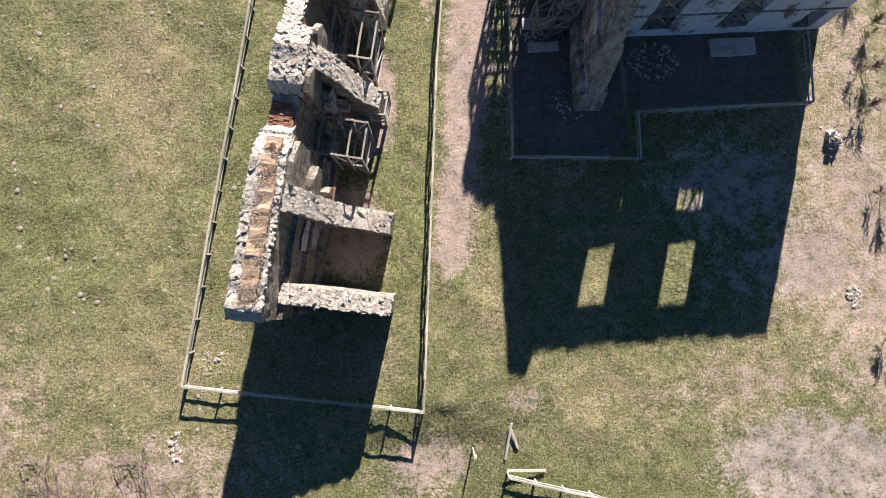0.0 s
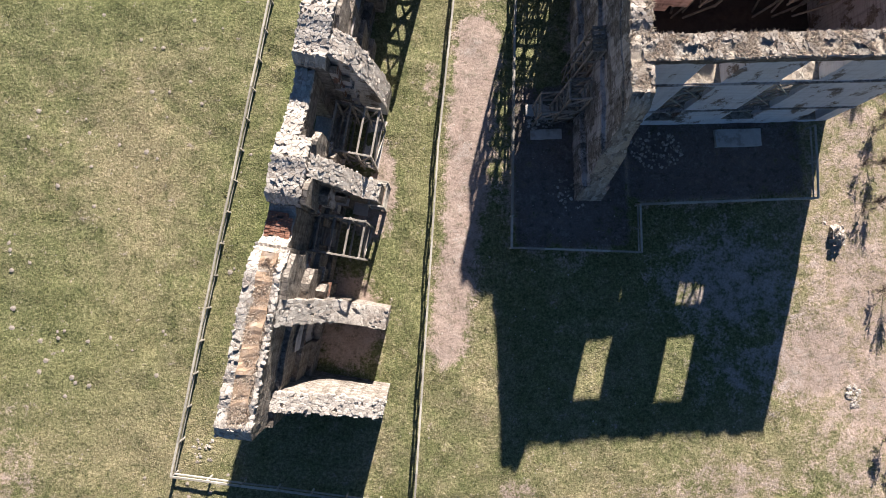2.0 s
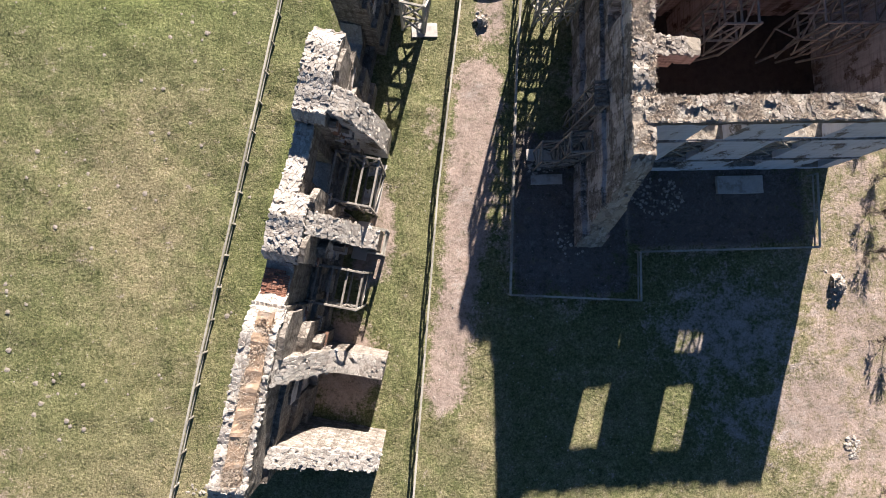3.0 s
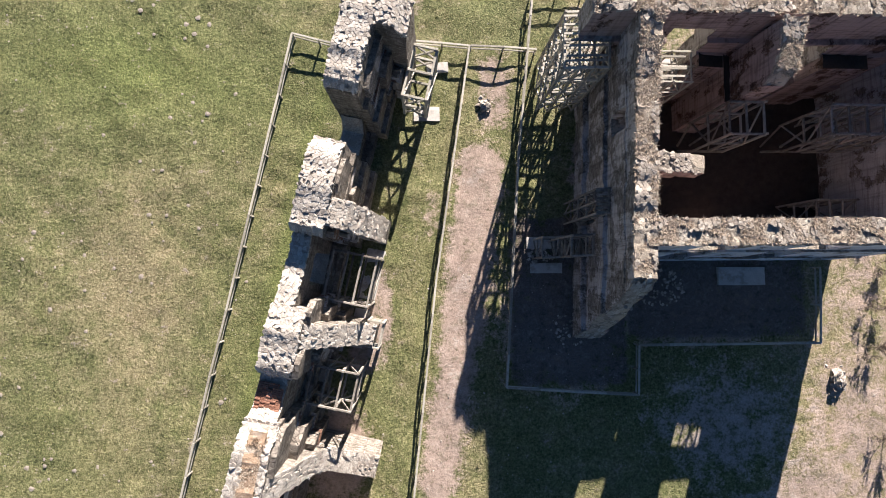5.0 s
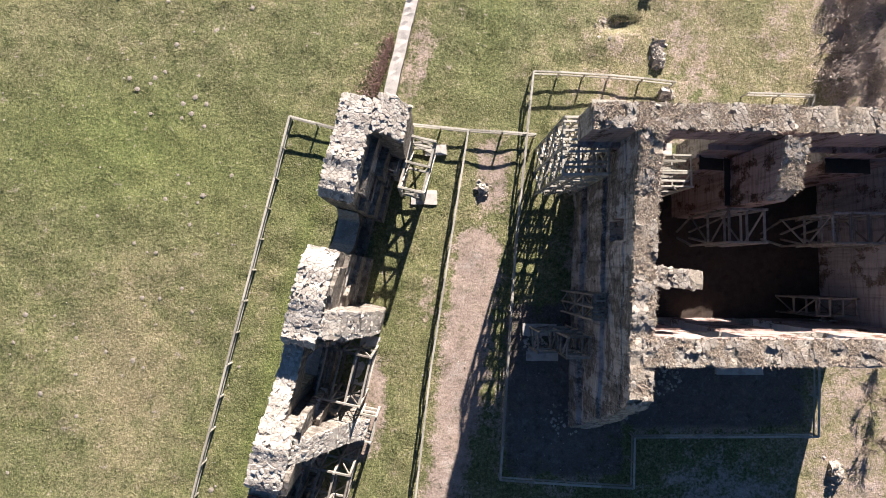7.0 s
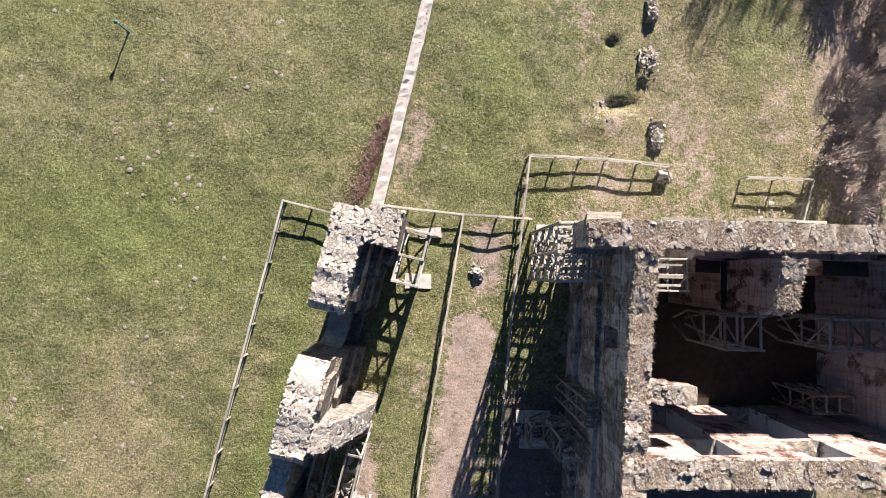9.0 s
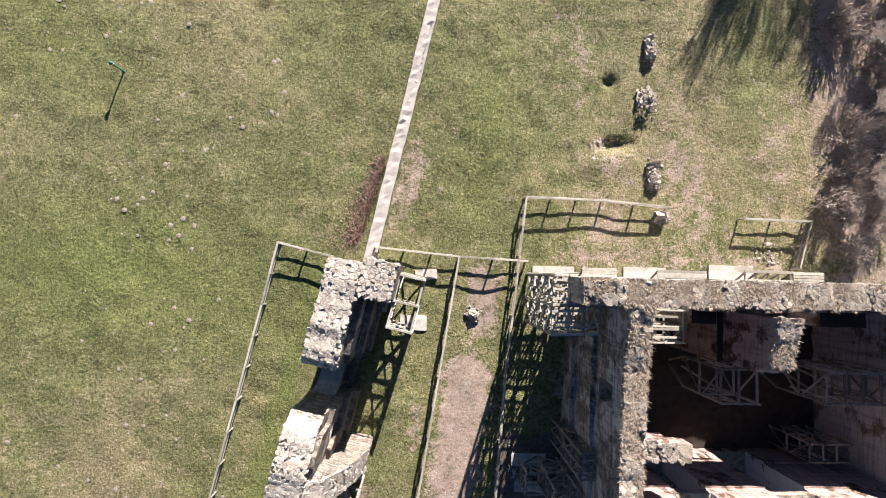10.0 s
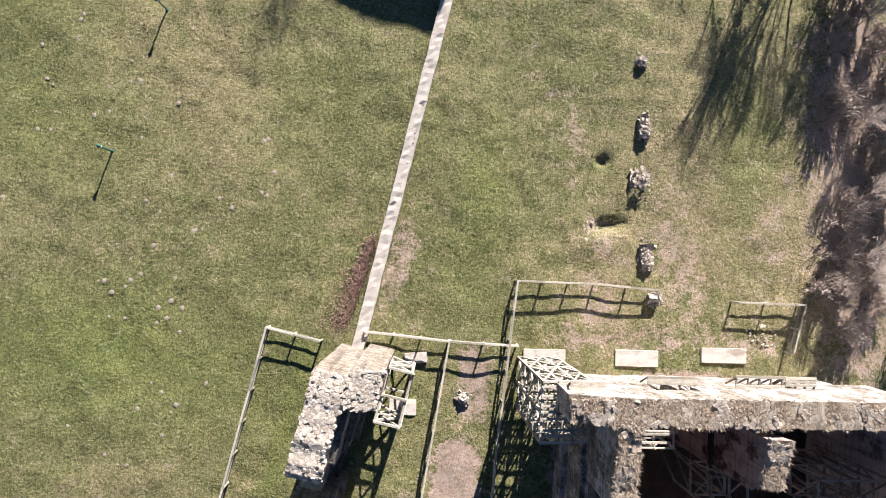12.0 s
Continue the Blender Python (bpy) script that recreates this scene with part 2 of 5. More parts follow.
M_CONCRETE = mat_plain("pale_concrete", (0.4, 0.37, 0.34), (0.6, 0.57, 0.53), 2.0, 0.9, 0.3, (0.35, 0.31, 0.27))
M_BRICK = mat_stone("red_brick", (0.42, 0.22, 0.15), (0.28, 0.14, 0.1), (0.3, 0.2, 0.16), (0.4, 0.3, 0.24))
M_BARK = mat_plain("grey_bark", (0.13, 0.11, 0.1), (0.3, 0.265, 0.245), 6.0, 0.9, 0.3)
M_TWIG = mat_plain("grey_brown_twigs", (0.26, 0.215, 0.195), (0.5, 0.435, 0.405), 3.0, 0.9, 0.2)
M_PALE_TWIG = mat_plain("pale_grey_twigs", (0.42, 0.365, 0.34), (0.66, 0.6, 0.57), 3.0, 0.9, 0.2)
M_DARK_TWIG = mat_plain("dark_brown_twigs", (0.085, 0.066, 0.055), (0.19, 0.155, 0.13), 5.0, 0.9, 0.2)
M_GREEN = mat_plain("green_paint", (0.02, 0.09, 0.07), (0.04, 0.16, 0.12), 4.0, 0.5, 0.1)
M_GLASS = mat_plain("frosted_lamp_glass", (0.6, 0.66, 0.7), (0.75, 0.8, 0.82), 4.0, 0.3, 0.05)

# ---- helpers for building ----


def finish(name, bm, mat, parent=None, smooth=False):
    me = bpy.data.meshes.new(name)
    bmesh.ops.recalc_face_normals(bm, faces=bm.faces)
    bm.to_mesh(me)
    bm.free()
    for m in (mat if isinstance(mat, (list, tuple)) else [mat]):
        me.materials.append(m)
    if smooth:
        me.shade_smooth()
    ob = new(name, me)
    if parent:
        ob.parent = parent
    return ob


def part(name, bm, material, parent, label=""):
    ob = finish(name, bm, material, parent)
    return tagged(ob, label) if label else ob


def thing(name, place, label, category, group="", kind=""):
    ob = new(name)
    ob.location = place
    ob.empty_display_size = 0.2
    return tagged(ob, label, category, group, kind)


def put_beam(bm, a, b, w, h):
    """A sawn timber from a to b, with slightly worn edges."""
    a, b = Vector(a), Vector(b)
    q = (b - a).to_track_quat("Z", "Y").to_matrix().to_4x4()
    r = bmesh.ops.create_cube(bm, size=1.0, matrix=Matrix.Translation((a + b) / 2) @ q @ Matrix.Diagonal((w, h, (b - a).length, 1)))
    edges = list({e for v in r["verts"] for e in v.link_edges})
    bmesh.ops.bevel(bm, geom=edges, offset=min(w, h) * 0.12, segments=1, affect="EDGES")


def beam(name, a, b, w, h, mat, parent, label=""):
    bm = bmesh.new()
    o = parent.matrix_basis.translation if parent else Vector()
    put_beam(bm, Vector(a) - o, Vector(b) - o, w, h)
    return part(name, bm, mat, parent, label)


def lerp_table(table, u):
    if u <= table[0][0]:
        return table[0][1]
    for (u0, z0), (u1, z1) in zip(table, table[1:]):
        if u <= u1:
            return z0 + (z1 - z0) * (u - u0) / max(1e-6, u1 - u0)
    return table[-1][1]


def shake(p, amp):
    return Vector(p) + Vector(noise.noise_vector(Vector(p) * 1.9)) * amp + Vector(noise.noise_vector(Vector(p) * 0.55 + Vector((7, 3, 1)))) * amp


def masonry(name, p0, p1, thick, top, mats, parent=None, holes=(), ledges=(), rough=0.05, jag=0.12, step=0.33, base=-0.15, batter=0.0):
    """A wall from p0 to p1, its thickness to the right of that way. top: (metres along, height) pairs; holes: (u0, u1, z0, z1);
    ledges: (from height, to height, out on the left, out on the right). mats: faces, top."""
    p0, p1 = Vector((*p0, 0)), Vector((*p1, 0))
    length = (p1 - p0).length
    d = (p1 - p0) / length
    r = Vector((d.y, -d.x, 0))
    us = {0.0, length}
    us |= {i * length / max(1, round(length / step)) for i in range(max(1, round(length / step)))}
    for h in holes:
        us = {u for u in us if min(abs(u - h[0]), abs(u - h[1])) > 0.1 or u in (0.0, length)} | {h[0], h[1]}
    us |= {u for u, _ in top if 0 < u < length}
    us = sorted(us)
    zmax = max(z for _, z in top) + jag
    cuts = sorted({z for l in ledges for z in l[:2] if base < z < zmax} | {z for h in holes for z in h[2:4] if base < z < zmax} | {base, zmax})
    levels = []

    def offs(z):
        for a, b, f, k in ledges:
            if a <= z < b:
                return f, k
        return 0.0, 0.0

    for a, b in zip(cuts, cuts[1:]):
        n = max(1, round((b - a) / 0.42))
        f, k = offs((a + b) / 2)
        levels += [(a + (b - a) * i / n, f, k) for i in range(n + 1)]
    tops = [lerp_table(top, u) + jag * (noise.noise(Vector((u * 1.3 + p0.x, p0.y, 3.0))) + 0.6 * noise.noise(Vector((u * 4.1 + p0.x, p0.y, 9.0)))) for u in us]
    bm = bmesh.new()
    made = {}

    def vert(p):
        q = shake(p, rough)
        key = (round(q.x, 3), round(q.y, 3), round(q.z, 3))
        if key not in made:
            made[key] = bm.verts.new(q)
        return made[key]

    def face(ps, slot=0):
        vs = []
        for p in ps:
            v = vert(p)
            if v not in vs:
                vs.append(v)
        if len(vs) >= 3:
            try:
                bm.faces.new(vs).material_index = slot
            except ValueError:
                pass

    def node(i, j):
        z, f, k = levels[j]
        if z > tops[i]:
            jj = j
            while jj > 0 and levels[jj][0] > tops[i]:
                jj -= 1
            z, f, k = tops[i], levels[jj][1], levels[jj][2]
        f += batter * max(0.0, 1 - z / 8.0)
        o = p0 + d * us[i]
        a, b = o - r * f, o + r * (thick + k)
        return Vector((a.x, a.y, z)), Vector((b.x, b.y, z))

    nu, nl = len(us) - 1, len(levels) - 1

    def solid(i, j):
        if not (0 <= i < nu and 0 <= j < nl):
            return False
        um, zm = (us[i] + us[i + 1]) / 2, (levels[j][0] + levels[j + 1][0]) / 2
        if any(h[0] < um < h[1] and h[2] < zm < h[3] for h in holes):
            return False
        return levels[j][0] < max(tops[i], tops[i + 1])

    for i in range(nu):
        for j in range(nl):
            if not solid(i, j):
                continue
            (fa, ba), (fb, bb) = node(i, j), node(i + 1, j)
            (fc, bc), (fd, bd) = node(i, j + 1), node(i + 1, j + 1)
            face([fa, fb, fd, fc])
            face([ba, bc, bd, bb], 2 if len(mats) > 2 else 0)
            if not solid(i - 1, j):
                face([fa, fc, bc, ba])
            if not solid(i + 1, j):
                face([fb, bb, bd, fd])
            if j > 0 and not solid(i, j - 1):
                face([fa, ba, bb, fb])
            if not solid(i, j + 1):
                nk = max(1, round(thick / 0.32))
                for q in range(nk):
                    row = []
                    for (a, b), w in (((fc, bc), q / nk), ((fc, bc), (q + 1) / nk), ((fd, bd), (q + 1) / nk), ((fd, bd), q / nk)):
                        p = a.lerp(b, w)
                        if 0.01 < w < 0.99:
                            p.z += 0.09 * noise.noise(p * 2.7)
                        row.append(p)
                    face(row, 1)
    return finish(name, bm, mats, parent)


def stone_meshes(name, mat, count, flat=0.24, seed=1):
    """A few rough stones that the walls share."""
    rnd = random.Random(seed)
    out = []
    for c in range(count):
        bm = bmesh.new()
        bmesh.ops.create_cube(bm, size=0.9)
        for v in bm.verts:
            v.co = Vector((v.co.x * rnd.uniform(0.65, 1.2), v.co.y * rnd.uniform(0.65, 1.15), v.co.z * flat * rnd.uniform(0.7, 1.2)))
        bmesh.ops.bevel(bm, geom=list(bm.edges), offset=0.13, segments=1, affect="EDGES")
        for v in bm.verts:
            v.co += Vector((rnd.gauss(0, 0.07), rnd.gauss(0, 0.07), rnd.gauss(0, 0.03)))
        me = bpy.data.meshes.new(name)
        bmesh.ops.recalc_face_normals(bm, faces=bm.faces)
        bm.to_mesh(me)
        bm.free()
        me.materials.append(mat)
        out.append(me)
    return out


STONES = stone_meshes("stone", M_RUBBLE, 9)
STONES_B = stone_meshes("stone", M_RUBBLE_B, 9, seed=4)


def lay_stone(parent, place, size, kinds, rnd, name="stone", tilt=0.09):
    ob = new(name, rnd.choice(kinds))
    ob.parent = parent
    ob.matrix_basis = Matrix.LocRotScale(Vector(place) - (parent.matrix_basis.translation if parent else Vector()),
                                         Euler((rnd.uniform(-tilt, tilt), rnd.uniform(-tilt, tilt), rnd.uniform(0, 6.3))),
                                         Vector((size * rnd.uniform(0.8, 1.35), size * rnd.uniform(0.7, 1.1), size * rnd.uniform(0.5, 0.9))))
    return ob


def crown_stones(parent, p0, p1, thick, top, seed, kinds, spacing=0.36, size=(0.2, 0.5), skip=None, span=(0.0, 1.0), limit=290):
    """Loose stones bedded along a broken wall top."""
    rnd = random.Random(seed)
    p0, p1 = Vector((*p0, 0)), Vector((*p1, 0))
    length = (p1 - p0).length
    d = (p1 - p0) / length
    r = Vector((d.y, -d.x, 0))
    spots = []
    u = 0.1
    while u < length:
        w = span[0] * thick + 0.08
        while w < span[1] * thick:
            spots.append((u + rnd.uniform(-0.14, 0.14), w + rnd.uniform(-0.12, 0.12)))
            w += spacing * rnd.uniform(0.8, 1.25)
        u += spacing * rnd.uniform(0.85, 1.15)
    rnd.shuffle(spots)
    n = 0
    for u, w in spots:
        if n >= limit or (skip and skip(u, w)):
            continue
        if not 0.02 < u < length - 0.02:
            continue
        s = rnd.uniform(*size) * (1.25 if rnd.random() < 0.15 else 1.0)
        z = lerp_table(top, u)
        p = p0 + d * u + r * w
        lay_stone(parent, (p.x, p.y, z + s * rnd.uniform(-0.12, 0.04)), s, kinds, rnd)
        n += 1


def bedded_top(parent, p0, p1, thick, top, seed, mat, cell=0.34, skip=None, proud=(0.01, 0.04), jag=0.0, lip=0.05):
    """Flat stones bedded close together in mortar over a wall top, with open joints, as one mesh."""
    rnd = random.Random(seed)
    a, b = Vector((*p0, 0)), Vector((*p1, 0))
    length = (b - a).length
    d = (b - a) / length
    r = Vector((d.y, -d.x, 0))
    nu, nw = max(2, round(length / cell)), max(2, round(thick / cell))
    seeds = {}
    for i in range(-1, nu + 1):
        for j in range(-1, nw + 1):
            seeds[i, j] = ((i + 0.5 + rnd.uniform(-0.65, 0.65)) * length / nu, (j + 0.5 + rnd.uniform(-0.65, 0.65)) * thick / nw)
    verts, faces = [], []

    def level(u, w):
        return lerp_table(top, u) + 0.05 + jag * noise.noise(Vector((u * 1.3 + a.x, a.y, 3.0))) + 0.02 * noise.noise(Vector((u * 0.9, w * 0.9, seed)))

    for i in range(nu):
        for j in range(nw):
            cu, cw = seeds[i, j]
            if (skip and skip(cu, cw)) or rnd.random() < 0.05:
                continue
            e = lip * rnd.uniform(0.2, 1.6)
            poly = [(-e, -e), (length + e, -e), (length + e, thick + e), (-e, thick + e)]
            for di in (-2, -1, 0, 1, 2):
                for dj in (-2, -1, 0, 1, 2):
                    o = seeds.get((i + di, j + dj))
                    if o is None or (di == 0 and dj == 0):
                        continue
                    nx_, ny_ = o[0] - cu, o[1] - cw
                    lim = (o[0] ** 2 + o[1] ** 2 - cu ** 2 - cw ** 2) / 2 - 0.005 * math.hypot(nx_, ny_)
                    out = []
                    for q, p in enumerate(poly):
                        p2 = poly[(q + 1) % len(poly)]
                        s1, s2 = p[0] * nx_ + p[1] * ny_ - lim, p2[0] * nx_ + p2[1] * ny_ - lim
                        if s1 <= 0:
                            out.append(p)
                        if s1 * s2 < 0:
                            f = s1 / (s1 - s2)
                            out.append((p[0] + (p2[0] - p[0]) * f, p[1] + (p2[1] - p[1]) * f))
                    poly = out
                    if len(poly) < 3:
                        break
                if len(poly) < 3:
                    break
            if len(poly) < 3:
                continue
            mu, mw = sum(p[0] for p in poly) / len(poly), sum(p[1] for p in poly) / len(poly)
            h = rnd.uniform(*proud) * (2.6 if rnd.random() < 0.07 else 1.0)
            tu, tw = rnd.gauss(0, 0.03), rnd.gauss(0, 0.03)
            first, k = len(verts), len(poly)
            for scale_, zz in ((1.0, -0.16), (0.98, h * 0.55), (rnd.uniform(0.8, 0.93), h)):
                for pu, pw in poly:
                    u, w = mu + (pu - mu) * scale_ + rnd.gauss(0, 0.008), mw + (pw - mw) * scale_ + rnd.gauss(0, 0.008)
                    p = a + d * u + r * w
                    verts.append((p.x, p.y, level(u, w) + zz + (tu * (u - mu) + tw * (w - mw) if zz > 0 else 0)))
            p = a + d * mu + r * mw
            verts.append((p.x, p.y, level(mu, mw) + h * rnd.uniform(0.98, 1.08)))
            for q in range(k):
                q2 = (q + 1) % k
                faces.append((first + q, first + q2, first + k + q2, first + k + q))
                faces.append((first + k + q, first + k + q2, first + 2 * k + q2, first + 2 * k + q))
                faces.append((first + 2 * k + q, first + 2 * k + q2, first + 3 * k))
    me = bpy.data.meshes.new("rubble_capping")
    me.from_pydata(verts, [], faces)
    me.update()
    me.materials.append(mat)
    ob = new("rubble_capping", me)
    ob.parent = parent
    return tagged(ob, "pale rubble stones bedded in mortar", "", "", "stuff")


def tufts(name, spots, size, mat, label, parent=None, blades=5, seed=3, lean=0.5, rise=1.0):
    """Many small tufts of grass as one mesh. spots: array of x, y, z."""
    g = np.random.default_rng(seed)
    spots = np.asarray(spots, dtype=np.float64).reshape(-1, 3)
    n = len(spots) * blades
    base = np.repeat(spots, blades, axis=0)
    ang = g.uniform(0, 2 * np.pi, n)
    hgt = g.uniform(0.5, 1.0, n) * size * rise
    out = g.uniform(0.1, lean, n) * size
    side = np.stack([-np.sin(ang), np.cos(ang), np.zeros(n)], 1)
    fwd = np.stack([np.cos(ang), np.sin(ang), np.zeros(n)], 1)
    wid = (size * 0.16 * g.uniform(0.7, 1.3, n))[:, None]
    root = base + fwd * (g.uniform(0, 0.35, n) * size)[:, None]
    tip = root + fwd * out[:, None]
    tip[:, 2] += hgt
    co = np.stack([root - side * wid, root + side * wid, tip], 1).reshape(-1, 3)
    me = bpy.data.meshes.new(name)
    me.vertices.add(n * 3)
    me.vertices.foreach_set("co", co.ravel())
    me.loops.add(n * 3)
    me.loops.foreach_set("vertex_index", np.arange(n * 3))
    me.polygons.add(n)
    me.polygons.foreach_set("loop_start", np.arange(0, n * 3, 3))
    me.update(calc_edges=True)
    me.materials.append(mat)
    ob = new(name, me)
    if parent:
        ob.parent = parent
    return tagged(ob, label, "" if parent else "grass", "", "stuff")


# ---- ground ----
RUIN_O, RUIN_D, RUIN_E = Vector((-10.0, -1.6)), Vector((0.2147, 0.9767)), Vector((0.9767, -0.2147))


def ruin(s, w):
    """Place on the plan of the long ruin: s metres along its back wall, w metres out from its back face."""
    return tuple(RUIN_O + RUIN_D * s + RUIN_E * w)


def axis(lo, hi, step, far):
    mid = np.arange(lo, hi + 1e-6, step)
    steps = np.array([2, 6, 15, 40, 100, 300, 800, 2000.0])
    steps = steps[steps <= far]
    return np.concatenate([lo - steps[::-1], mid, hi + steps])


GX, GY = axis(-42, 46, 0.3, 2000), axis(-28, 70, 0.3, 2000)
XX, YY = np.meshgrid(GX, GY)


def blob(x, y, rx, ry, ang=0.0, soft=0.35):
    c, s = math.cos(radians(ang)), math.sin(radians(ang))
    dx, dy = XX - x, YY - y
    q = np.sqrt(((dx * c + dy * s) / rx) ** 2 + ((-dx * s + dy * c) / ry) ** 2)
    return np.clip((1 + soft - q) / (2 * soft), 0, 1)


def band(x0, y0, x1, y1, half, soft=0.35):
    dx, dy = x1 - x0, y1 - y0
    t = np.clip(((XX - x0) * dx + (YY - y0) * dy) / (dx * dx + dy * dy), 0, 1)
    q = np.hypot(XX - x0 - t * dx, YY - y0 - t * dy)
    return np.clip((half + soft - q) / (2 * soft), 0, 1)


def most(*a):
    return np.maximum.reduce(a)


bare = most(0.68 * blob(31.5, 0, 5.5, 14, 0, 0.6), blob(20.7, 22.5, 9.3, 6.3, 0, 0.1), 1.0 * band(1.9, 1.0, 3.5, 11.0, 1.35, 0.7), 1.0 * band(3.6, 11.0, 5.0, 22.4, 1.6, 0.6), 0.75 * blob(5.9, 27.5, 1.2, 3.0), 0.5 * blob(20.5, 36, 2.4, 7, 8, 0.8),
            0.55 * blob(14.5, 33.0, 2.0, 2.6, 0, 0.7), 0.42 * blob(14.8, 37.6, 2.0, 2.2, 0, 0.8), 0.55 * band(12, 31, 27, 30.6, 0.9, 0.9), 0.75 * blob(-2.0, 12.0, 0.9, 3.0), 0.9 * blob(-3.0, 9.6, 1.2, 1.4), 0.95 * blob(-4.8, 3.0, 2.3, 3.3),
            0.95 * blob(10.5, 11.5, 4.3, 4.6), 1.0 * blob(20.5, 12.8, 7.2, 2.9), 0.85 * blob(27.5, -1.5, 3.6, 3.2, 0, 0.5), 0.62 * blob(30, 4.5, 2.6, 6.0, 0, 0.7), 0.6 * blob(32.0, 14, 2.6, 8, 0, 0.7), 0.5 * blob(21, -9.5, 6, 2.0, 0, 0.7), 0.4 * blob(12.5, 46, 1.5, 3.5, 0, 0.9), 0.42 * blob(27, 38, 2.2, 5, 0, 0.9),
            0.7 * blob(-1, -13, 3.2, 2.0, 20, 0.6), 0.6 * blob(-19, -12, 9, 2.6, 0, 0.6), 0.6 * blob(-29, -7, 4, 5, 0, 0.7), 0.55 * blob(6.2, -9.0, 1.3, 0.9), 0.6 * blob(0.6, 35.5, 1.0, 3.4, -14), 0.8 * blob(33.5, 43, 4.0, 16, 0, 0.35), 0.55 * blob(1.6, 19.0, 0.6, 1.8))
ash = most(0.8 * blob(26.0, -15.2, 7.4, 3.6, -10, 0.3), 0.72 * blob(21.8, 4.4, 5.2, 4.0, 0, 0.5), 0.55 * blob(23, -1.8, 4.6, 2.6, 0, 0.6), 0.55 * blob(4.6, 21.5, 0.9, 1.0), 0.4 * band(2.9, 6.0, 3.6, 15.0, 0.6))
dry = most(0.75 * blob(-18.0, 13.0, 3.0, 9.0, -10, 0.8), 0.65 * blob(-18, -4, 9, 5, 0, 0.8), 0.9 * blob(31, 2, 5, 15, 0, 0.6), 0.5 * blob(23, -9, 7, 4, 0, 0.7), 0.45 * blob(12, -9.5, 8, 3, 0, 0.8), 0.6 * blob(16, 36, 3.5, 8, 0, 0.8), 0.55 * blob(23, 42, 7, 14, 0, 0.7),
           0.6 * blob(-13.5, 47.0, 6, 7, 0, 0.8), 0.4 * blob(-24, 38, 5, 4, 0, 0.8), 0.6 * blob(-22, -11, 14, 3, 0, 0.6), 0.5 * blob(-3.5, -6, 2, 2), 0.5 * blob(4.5, 0, 1.5, 6), 0.3 * band(0.2, 2, 2.6, 28, 1.2, 0.8), 0.4 * blob(5.6, 28, 2.0, 4.0, 0, 0.8), 0.7 * blob(30, 40, 3, 16, 0, 0.6)) - 0.05
lush = most(0.8 * band(-10.7, 6, -5.4, 29.5, 0.8, 0.8), 0.42 * band(0.2, 2, 2.2, 28, 1.0, 0.6), 0.6 * blob(6, 40, 2.2, 9, -6, 0.7), 0.5 * blob(-7, 47, 5, 6, 0, 0.9), 0.85 * blob(-18, 29, 11, 5, -8, 0.9), 0.55 * blob(-24, 44, 10, 7, 0, 0.9), 0.5 * blob(-26, 52, 9, 9, 0, 0.9), 0.6 * blob(25, 44, 2.6, 8, 0, 0.8), 0.5 * blob(28.2, 7.9, 0.7, 1.2), 0.5 * blob(-22, 1, 6, 6, 0, 0.9))
lush = np.where(bare > 0.3, 0, lush)
# Darker grey-brown ground over the two fenced yard rectangles before the house.
dark_ground = most(np.clip(np.minimum.reduce([XX - 6.6, 15.2 - XX, YY - 7.0, 19.0 - YY]) / 0.5, 0, 1), np.clip(np.minimum.reduce([XX - 14.8, 28.2 - XX, YY - 10.1, 16.6 - YY]) / 0.5, 0, 1)) * 0.85
# A weak share of the same dark tone under the thicket.
dark_ground = most(dark_ground, 0.2 * blob(33.8, 44, 3.6, 15, 0, 0.5))

cells = np.sin(XX * 0.31 + 1.3) * np.cos(YY * 0.27) * 0.05 + np.sin(XX * 0.9 + YY * 0.7) * 0.02
near = (np.abs(XX) < 46) & (YY > -28) & (YY < 70)
def rough_field(seed, reach):
    """Smooth random relief: white noise averaged over a square of cells, twice."""
    f = np.random.default_rng(seed).normal(0, 1, XX.shape)
    for _ in range(2):
        for ax_ in (0, 1):
            f = sum(np.roll(f, k_, ax_) for k_ in range(-reach, reach + 1)) / (2 * reach + 1)
    return f / f.std()


cells = cells + (0.022 * rough_field(31, 1) + 0.014 * rough_field(32, 3)) * np.clip(1.2 - bare, 0.25, 1) + 0.04 * rough_field(33, 12)
gz = np.where(near, cells + np.random.default_rng(5).normal(0, 0.012, XX.shape), -0.05)
bank = 0.5 * np.clip((-8.8 - YY) / 3.0, 0, 1) * np.clip((1.5 - np.abs(XX + 1.5) / 6.0), 0, 1)
gz = gz - np.where(near, bank, 0)
gz = gz - 0.4 * blob(15.2, 38.9, 1.1, 0.4, 8, 0.6) - 0.35 * blob(14.7, 43.4, 0.45, 0.4, 0, 0.6) + 0.16 * blob(14.6, 37.6, 2.2, 0.7, 10, 0.9)
ny, nx = XX.shape
idx = np.arange(nx * ny).reshape(ny, nx)
quads = np.stack([idx[:-1, :-1], idx[:-1, 1:], idx[1:, 1:], idx[1:, :-1]], -1).reshape(-1, 4)
gm = bpy.data.meshes.new("ground")
gm.vertices.add(nx * ny)
gm.vertices.foreach_set("co", np.stack([XX, YY, gz], -1).ravel())
gm.loops.add(len(quads) * 4)
gm.loops.foreach_set("vertex_index", quads.ravel())
gm.polygons.add(len(quads))
gm.polygons.foreach_set("loop_start", np.arange(0, len(quads) * 4, 4))
gm.update(calc_edges=True)
